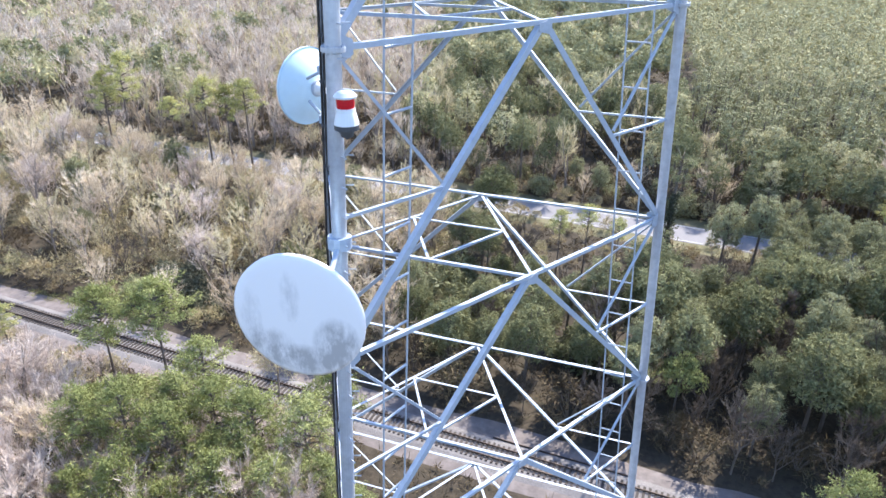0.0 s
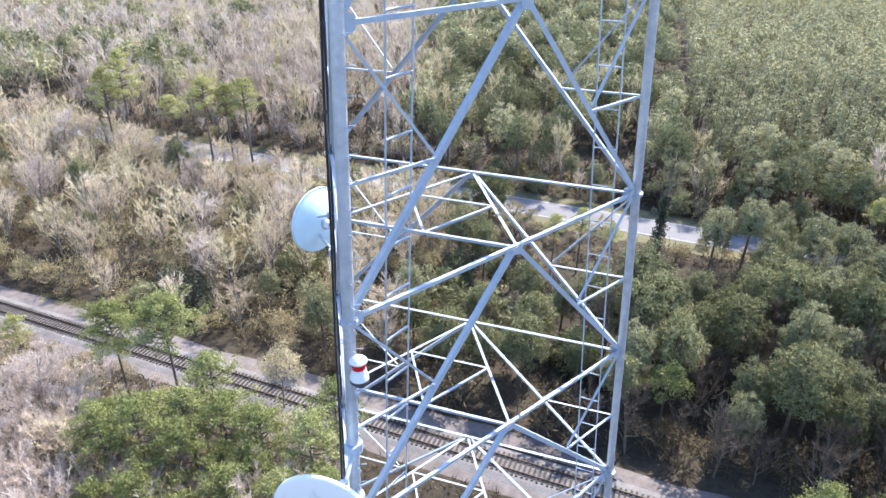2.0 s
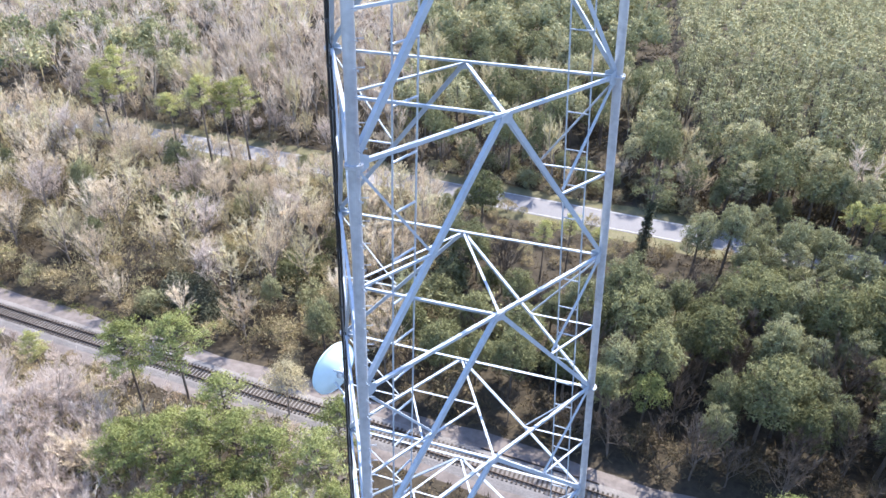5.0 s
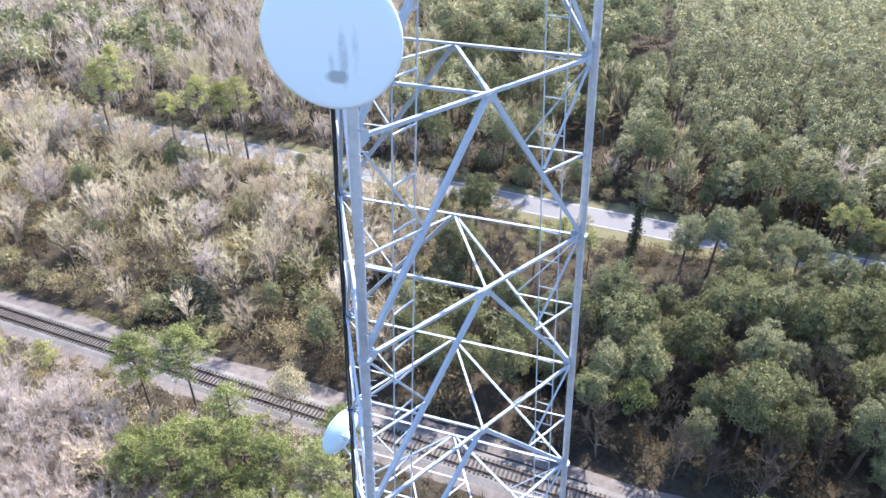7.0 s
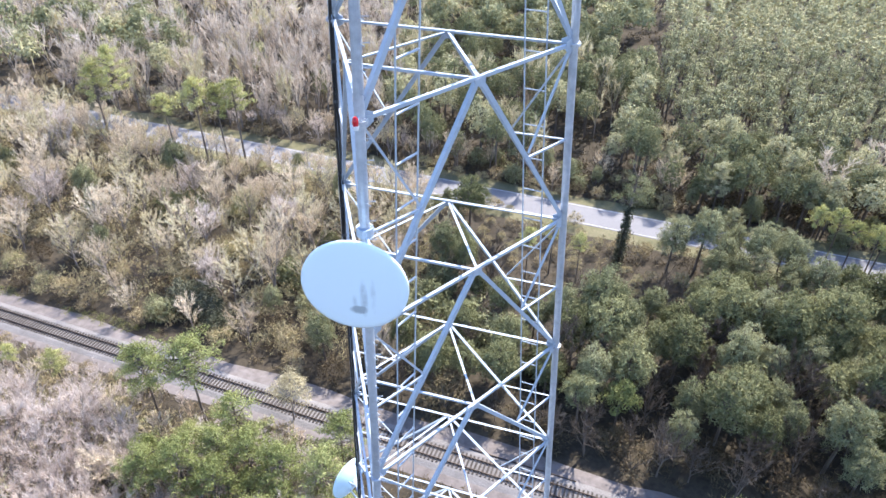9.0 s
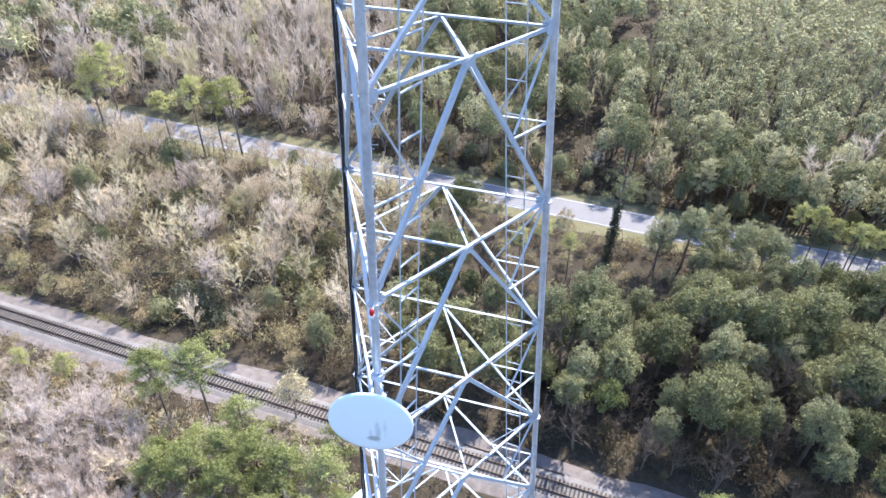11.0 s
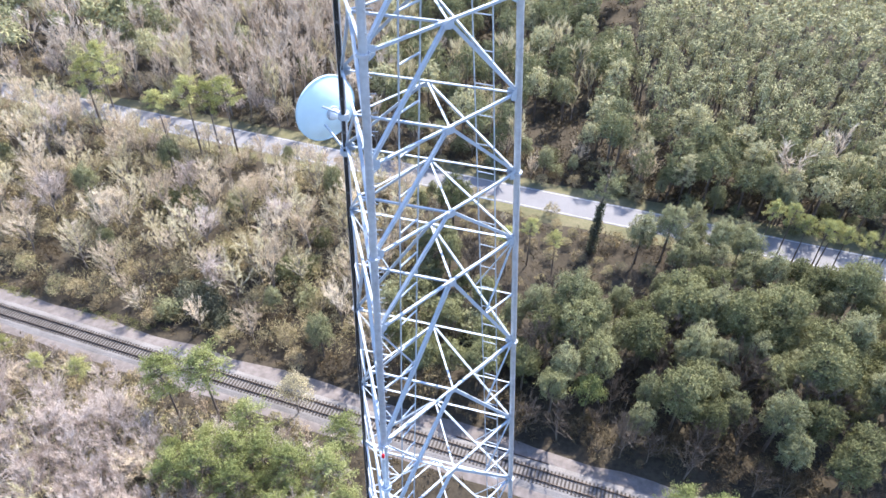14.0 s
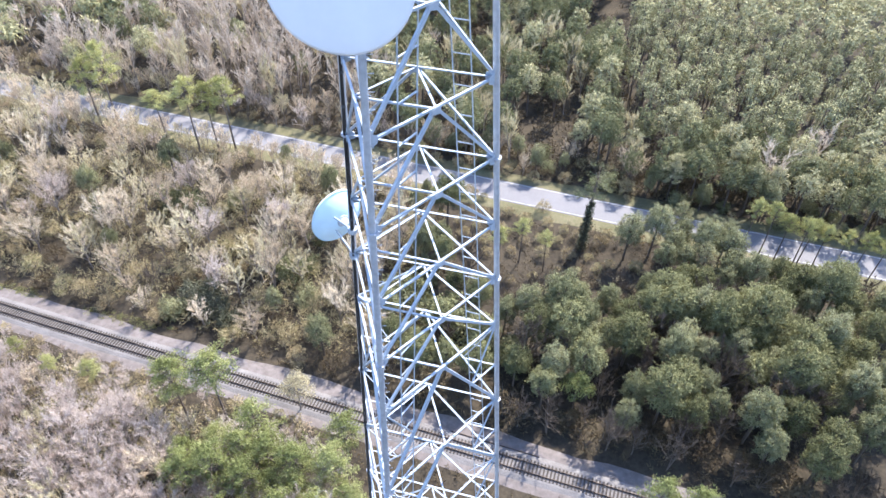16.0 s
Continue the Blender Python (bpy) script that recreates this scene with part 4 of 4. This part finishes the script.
# woods between railway and road
for i in range(10000):
    x, y = rnd.uniform(-110, 100) if i < 5600 else rnd.uniform(2, 95), rnd.uniform(12, 150)
    n = across_of(x, y)
    if not 52.8 < n < (101.8 if 45 < x < 62 else 100.5) or abs(x) > 0.78 * y + 34:
        continue
    rim = min(1.0, 0.45 + (n - 52) / 12) * min(1.0, 0.5 + (101.5 - n) / 22)
    right = x - 0.12 * (n - 52) + 4 * noise.noise((x * 0.05, y * 0.05, 2))
    open_by_road = (n > 85 and 7 < x < 45) or (n > 77 and 12 < x < 34) or (n > 92 and 40 < x < 46.5) or (n > 95 and 62 < x < 83)
    if open_by_road:
        if clear_of(x, y, 2.8):
            q = rnd.random()
            plant(SHRUBS if q < 0.85 else BUDS, x, y, rnd.uniform(1.6, 3.0) if q < 0.85 else rnd.uniform(3.0, 4.5), rnd)
    elif right > 15:
        if clear_of(x, y, 3.2 if n > 57 else 2.5):
            q = rnd.random()
            if n < 56.5:
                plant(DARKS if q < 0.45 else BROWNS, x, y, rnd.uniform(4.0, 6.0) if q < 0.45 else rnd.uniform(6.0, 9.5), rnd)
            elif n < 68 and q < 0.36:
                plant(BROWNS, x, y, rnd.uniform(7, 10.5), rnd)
            elif 45 < x < 62 and n > 88:
                plant(PALES if q < 0.3 else SAGES, x, y, rnd.uniform(9.5, 13.0), rnd)
            elif q < 0.6:
                plant(OAKS, x, y, min(rnd.uniform(9, 15.5) * max(0.8, rim), 9.5 + (n - 52) * 0.55), rnd)
            elif q < 0.68:
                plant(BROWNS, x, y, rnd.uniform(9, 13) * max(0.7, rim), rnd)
            else:
                plant(SAGES, x, y, min(rnd.uniform(9.5, 14.5) * max(0.8, rim), 9.5 + (n - 52) * 0.55), rnd)
    elif right > -15 and n < 62:
        if clear_of(x, y, 3.3):
            q = rnd.random()
            plant(TANS if q < 0.35 and right < -4 else OAKS if q < 0.78 else SAGES, x, y, rnd.uniform(8.5, 11.5), rnd) if n > 55.5 else plant(DARKS if q < 0.6 or x < -4 else BROWNS, x, y, rnd.uniform(3, 5) if x < -4 else rnd.uniform(5, 8), rnd)
    elif right > -5:
        if clear_of(x, y, 3.6):
            q = rnd.random()
            plant(SAGES if q < 0.16 else OAKS if q < 0.42 else LOWS if q < 0.72 else BROWNS if q < 0.86 else BUDS, x, y, (5.5 if 0.42 <= q < 0.72 else rnd.uniform(7.5, 12)) * max(0.75, rim), rnd)
    elif (x + 37.5) ** 2 + (y - 79) ** 2 > 22 and clear_of(x, y, 2.95):
        q = rnd.random()
        if noise.noise((x * 0.085, y * 0.085, 14)) < -0.24 and q > 0.3:
            continue
        if n < 60.5 - 3 * noise.noise((x * 0.08, y * 0.08, 21)) and q < 0.62:
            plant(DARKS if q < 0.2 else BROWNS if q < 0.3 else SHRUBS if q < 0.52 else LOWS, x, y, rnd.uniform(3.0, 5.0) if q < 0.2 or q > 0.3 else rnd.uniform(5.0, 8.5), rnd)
        elif q < 0.12 or n < 54.0:
            plant(SHRUBS, x, y, rnd.uniform(2.6, 5.2), rnd)
        else:
            plant((LOWS if q < 0.17 else SHRUBS) if q < 0.24 else SAGES if q < 0.27 else BUDS if q < 0.55 else BARES if q < 0.6 + 0.2 * noise.noise((x * 0.05, y * 0.05, 8)) else TANS, x, y, rnd.uniform(3.2, 6.0) if q < 0.24 else rnd.uniform(6.0, 12.5) * max(0.6, rim), rnd)

for group in (PINES, UMBRELLAS, LONE, PALES, BROADS, SAGES, OAKS, BARES, TANS, BROWNS, BUDS, SHRUBS, DARKS, DEEPS, FUZZY, GREENS, LOWS):
    for p in group:
        if p.name not in USED:
            plant([p], -40 - len(USED), 75 + 2 * len(USED), 6, rnd)

# far woods, joined
# slim trees that stand before the road
for i in range(420):
    x, n = rnd.uniform(-64, 2), rnd.uniform(97.5, 103.2)
    y = (n - 0.386 * x) / 0.9225
    if clear_of(x, y, 2.5):
        plant(BUDS if rnd.random() < 0.35 else TANS, x, y, rnd.uniform(4.6, 7.4), rnd)
# trees that hide the road further along
for i in range(420):
    p = at(rnd.uniform(-190, -116), rnd.uniform(96, 103.8))
    if clear_of(p.x, p.y, 3.0) and abs(p.x) < 0.8 * p.y + 30:
        plant(BUDS if rnd.random() < 0.5 else TANS, p.x, p.y, rnd.uniform(7, 11), rnd)
for i in range(260):
    x, n = rnd.uniform(-116, -60), rnd.uniform(96.5, 103.4)
    y = (n - 0.386 * x) / 0.9225
    if clear_of(x, y, 2.6) and abs(x) < 0.8 * y + 30:
        plant(BUDS if rnd.random() < 0.4 else TANS, x, y, rnd.uniform(5.5, 8.5), rnd)
# bushes along the far side of the road
for i in range(760):
    p = at(rnd.uniform(-160, 110), rnd.uniform(113.5, 122.0))
    if clear_of(p.x, p.y, 2.8) and -0.78 * p.y - 20 < p.x < 0.78 * p.y + 36:
        q = rnd.random()
        if p.x < 4:
            plant(SHRUBS if q < 0.15 else BUDS if q < 0.4 else TANS if q < 0.7 else BARES, p.x, p.y, 3.5 if q < 0.15 else rnd.uniform(4, 8), rnd)
            continue
        if p.x > 52 and q > 0.72:
            plant(PALES if q > 0.8 else SAGES, p.x, p.y, rnd.uniform(10, 14), rnd)
            continue
        plant(DARKS if q < 0.12 else LOWS if q < 0.42 else SHRUBS if q < 0.65 else (SAGES if p.x > 25 else TANS) if q < 0.9 else TANS, p.x, p.y, rnd.uniform(2.5, 4.5) if q < 0.65 else rnd.uniform(5, 9), rnd)
# shrubs at the road's edges
for i in range(360):
    s, n = rnd.uniform(-110, 90), rnd.choice((100.8, 102.0, 103.0, 113.2, 114.3)) + rnd.uniform(-0.6, 0.6)
    p = at(s, n)
    if clear_of(p.x, p.y, 2.4) and abs(p.x) < 0.78 * p.y + 20 and not (10 < p.x < 44 and n < 103):
        plant(SHRUBS, p.x, p.y, rnd.uniform(2.4, 4.4) if n < 105 and p.x < -10 else rnd.uniform(1.2, 3.2), rnd)

far_pine = [dome_parts(101 + i, 15.0, 1.75, 5.0 + 0.4 * i, 24, 15, (0.5, 0.24), 0.36, 0.3, False, 0.16, 0.28) for i in range(4)]
far_round = [dome_parts(181 + i, 15.0, 3.2, 5.2 + 0.5 * i, 38, 26, (0.54, 0.27), 0.235, 0.5, False, 0.32) for i in range(4)]
far_bare = [bare_parts(121 + i, 13.0, 3.2, 400, 0.105, 0.25, 9, 3, (0.8, 2.1), False) for i in range(4)]
tiny_pine = [dome_parts(141 + i, 15.0, 1.8, 5.0 + 0.4 * i, 15, 9, (0.72, 0.42), 0.42, 0.2, False, 0.14, 0.25) for i in range(4)]
tiny_round = [dome_parts(191 + i, 15.0, 3.4, 4.8, 16, 15, (0.95, 0.6), 0.34, 0.3, False, 0.25) for i in range(4)]
tiny_bare = [bare_parts(161 + i, 13.0, 3.4, 130, 0.2, 0.25, 6, 3, (1.0, 2.6), False) for i in range(4)]
speck_pine = [dome_parts(541 + i, 15.0, 1.8, 5.0, 9, 8, (0.95, 0.6), 0.45, 0.1, False, 0.14, 0.25) for i in range(4)]
speck_round = [dome_parts(591 + i, 15.0, 3.4, 4.8, 10, 8, (1.5, 1.0), 0.4, 0.2, False, 0.2) for i in range(4)]
speck_bare = [bare_parts(561 + i, 13.0, 3.6, 40, 0.36, 0.25, 4, 3, (1.4, 3.0), False) for i in range(4)]
lists = {a + b: [] for a in "ftx" for b in "ersbo"}


def plantation_edge(x, y):
    """How far a place lies inside the planted stand beyond the road."""
    return x - (57 + 0.28 * max(0, y - 138)) + 4 * noise.noise((x * 0.04, y * 0.04, 5))


def scatter_far(step, planted):
    jitter = step * 0.43
    for j in range(int(430 / step)):
        for i in range(int(760 / step)):
            p = at(-380 + i * step + rnd.uniform(-jitter, jitter), 117 + j * step + rnd.uniform(-jitter, jitter))
            n = across_of(p.x, p.y)
            dist = math.hypot(p.x, p.y)
            if not -0.67 * p.y - 28 < p.x < 0.74 * p.y + 36 or p.y > 470:
                continue
            edge = plantation_edge(p.x, p.y)
            if edge > 0:
                first_rows = n < 136 + 5 * noise.noise((p.x * 0.06, 3.0, 1.0))
                if first_rows == planted:
                    continue
                kind, h = ("r", rnd.uniform(11, 15.5)) if first_rows else ("e", rnd.uniform(11.0, 16.0))
                q = rnd.random()
                if first_rows and q < 0.5:
                    kind = "b" if q < 0.05 else "s"
            elif edge > -3.5 or planted:
                continue
            else:
                wide = noise.noise((p.x * 0.014, p.y * 0.014, 9))
                gap = noise.noise((p.x * 0.07, p.y * 0.07, 3))
                green = 0.13 + 0.45 * wide + (0.68 if p.x > -12 + 0.04 * p.y + 6 * gap else 0.0)
                q = rnd.random()
                if (p.x - 31) ** 2 + (p.y - 126) ** 2 < 70 or gap < -0.32 or rnd.random() < (0.22 if q < green else 0.1):
                    continue
                kind = ("r" if rnd.random() < 0.78 else "s") if q < green else "o" if q < green + 0.22 else "b"
                h = rnd.uniform(10, 17) if kind in "rs" else rnd.uniform(9, 15.5)
            tier = "f" if dist < 190 else "t" if dist < 300 else "x"
            turn, which = rnd.uniform(0, 6.28), rnd.randrange(4)
            if in_wood(p.x, p.y, 12.0):
                lists[tier + kind].append((p.x, p.y, turn, h / (15.0 if kind in "ers" else 12.5), which))


scatter_far(4.4, False)
scatter_far(3.7, True)
BARE_LABEL = "leafless grey-brown woodland reaching into the distance"
for kind, leaf, bark, what, lab in (
        ("e", M_SPRUCE, M_BARK, "pine", "wide stand of grey-green plantation pines"), ("r", M_SAGE, M_BARK, "round_pine", "round-crowned grey-green pines beyond the road"),
        ("s", M_PALE, M_BARK, "pale_pine", "pale yellow-green pines among leafless trees"), ("b", M_TWIGFAR, M_BAREBARK, "bare_tree", BARE_LABEL),
        ("o", M_TWIGRED, M_BAREBARK, "budding_tree", "yellowish budding woodland reaching into the distance")):
    shapes = {"e": (far_pine, tiny_pine, speck_pine), "r": (far_round, tiny_round, speck_round), "s": (far_round, tiny_round, speck_round)}.get(kind, (far_bare, tiny_bare, speck_bare))
    for tier, protos in zip("ftx", shapes):
        if not lists[tier + kind]:
            continue
        pairs = [flatten(p[0], p[1]) for p in protos]
        spread_mesh("far_%s_crowns" % what, [b for a, b in pairs], lists[tier + kind], leaf, lab, "far woods")
        if tier == "f" or tier == "t" and kind in "bo":
            spread_mesh("far_%s_trunks" % what, [a for a, b in pairs], lists[tier + kind], bark, "slim trunks and limbs of the far woods", "far woods")

# dry brush under the trees, its brown darkened to stand for their shade
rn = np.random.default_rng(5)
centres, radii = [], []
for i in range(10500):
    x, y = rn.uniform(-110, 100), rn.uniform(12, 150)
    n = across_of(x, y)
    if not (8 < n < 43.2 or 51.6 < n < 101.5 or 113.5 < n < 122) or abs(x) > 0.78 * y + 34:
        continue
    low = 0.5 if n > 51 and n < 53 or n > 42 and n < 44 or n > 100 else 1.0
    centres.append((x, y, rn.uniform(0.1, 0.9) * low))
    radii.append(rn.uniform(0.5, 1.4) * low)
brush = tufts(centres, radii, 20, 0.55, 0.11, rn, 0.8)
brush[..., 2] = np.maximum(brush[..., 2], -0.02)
tagged(new("undergrowth", tris_mesh("undergrowth", brush, M_SHADYBRUSH)), "tangled dry brush and vines under the trees, coloured dark for shade", "undergrowth", kind="stuff")
# brush beyond the road; the shade between the trunks is in its colour
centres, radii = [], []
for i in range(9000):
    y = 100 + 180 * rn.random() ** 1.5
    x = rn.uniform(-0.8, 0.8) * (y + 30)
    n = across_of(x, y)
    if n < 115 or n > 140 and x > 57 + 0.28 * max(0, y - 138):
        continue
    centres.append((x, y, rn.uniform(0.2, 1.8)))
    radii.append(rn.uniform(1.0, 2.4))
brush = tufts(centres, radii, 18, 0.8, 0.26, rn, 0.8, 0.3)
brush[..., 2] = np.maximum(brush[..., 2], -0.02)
tagged(new("far_undergrowth", tris_mesh("far_undergrowth", brush, M_SHADYBRUSH)), "brown brush under the woods beyond the road, coloured dark for shade", "undergrowth", kind="stuff")
# pale thicket under the leafless trees
centres, radii = [], []
for i in range(17500):
    x, y = rn.uniform(-110, 12), rn.uniform(20, 150)
    n = across_of(x, y)
    if not (14 < n < 41.5 or 53.8 < n < 100) or abs(x) > 0.78 * y + 34 or (n < 43 and x > -28) or x > 0.12 * (n - 52) + 2:
        continue
    if noise.noise((x * 0.09, y * 0.09, 4)) < -0.14:
        continue
    edge = min(1.0, 0.35 + abs(n - 42) / 6 if n < 43 else 0.4 + (n - 53) / 8)
    centres.append((x, y, rn.uniform(0.4, 2.8) * edge))
    radii.append(rn.uniform(0.5, 1.2))
thicket = tufts(centres, radii, 20, 0.52, 0.09, rn, 0.9)
thicket[..., 2] = np.maximum(thicket[..., 2], -0.02)
tagged(new("thicket", tris_mesh("thicket", thicket, M_BRUSH)), "tangle of dry tan brush and vines beneath leafless trees", "undergrowth", kind="stuff")

# green grass at the edge of the gravel
centres, radii = [], []
for i in range(420):
    p = at(rn.uniform(-112, -60), rn.uniform(50.4, 52.6))
    if noise.noise((p.x * 0.12, p.y * 0.12, 31)) > -0.1:
        centres.append((p.x, p.y, 0.05))
        radii.append(rn.uniform(0.25, 0.55))
M_GRASS = leafy("fresh_grass", [(0.2, (0.13, 0.138, 0.05)), (0.5, (0.225, 0.23, 0.095)), (0.8, (0.32, 0.31, 0.15))], 0.3, gloss=0.1)
blades = tufts(centres, radii, 34, 0.2, 0.05, rn, 0.9)
blades[..., 2] = np.maximum(blades[..., 2], -0.02)
tagged(new("grass", tris_mesh("grass", blades, M_GRASS)), "fresh green grass along the edge of the gravel", "grass", kind="stuff")
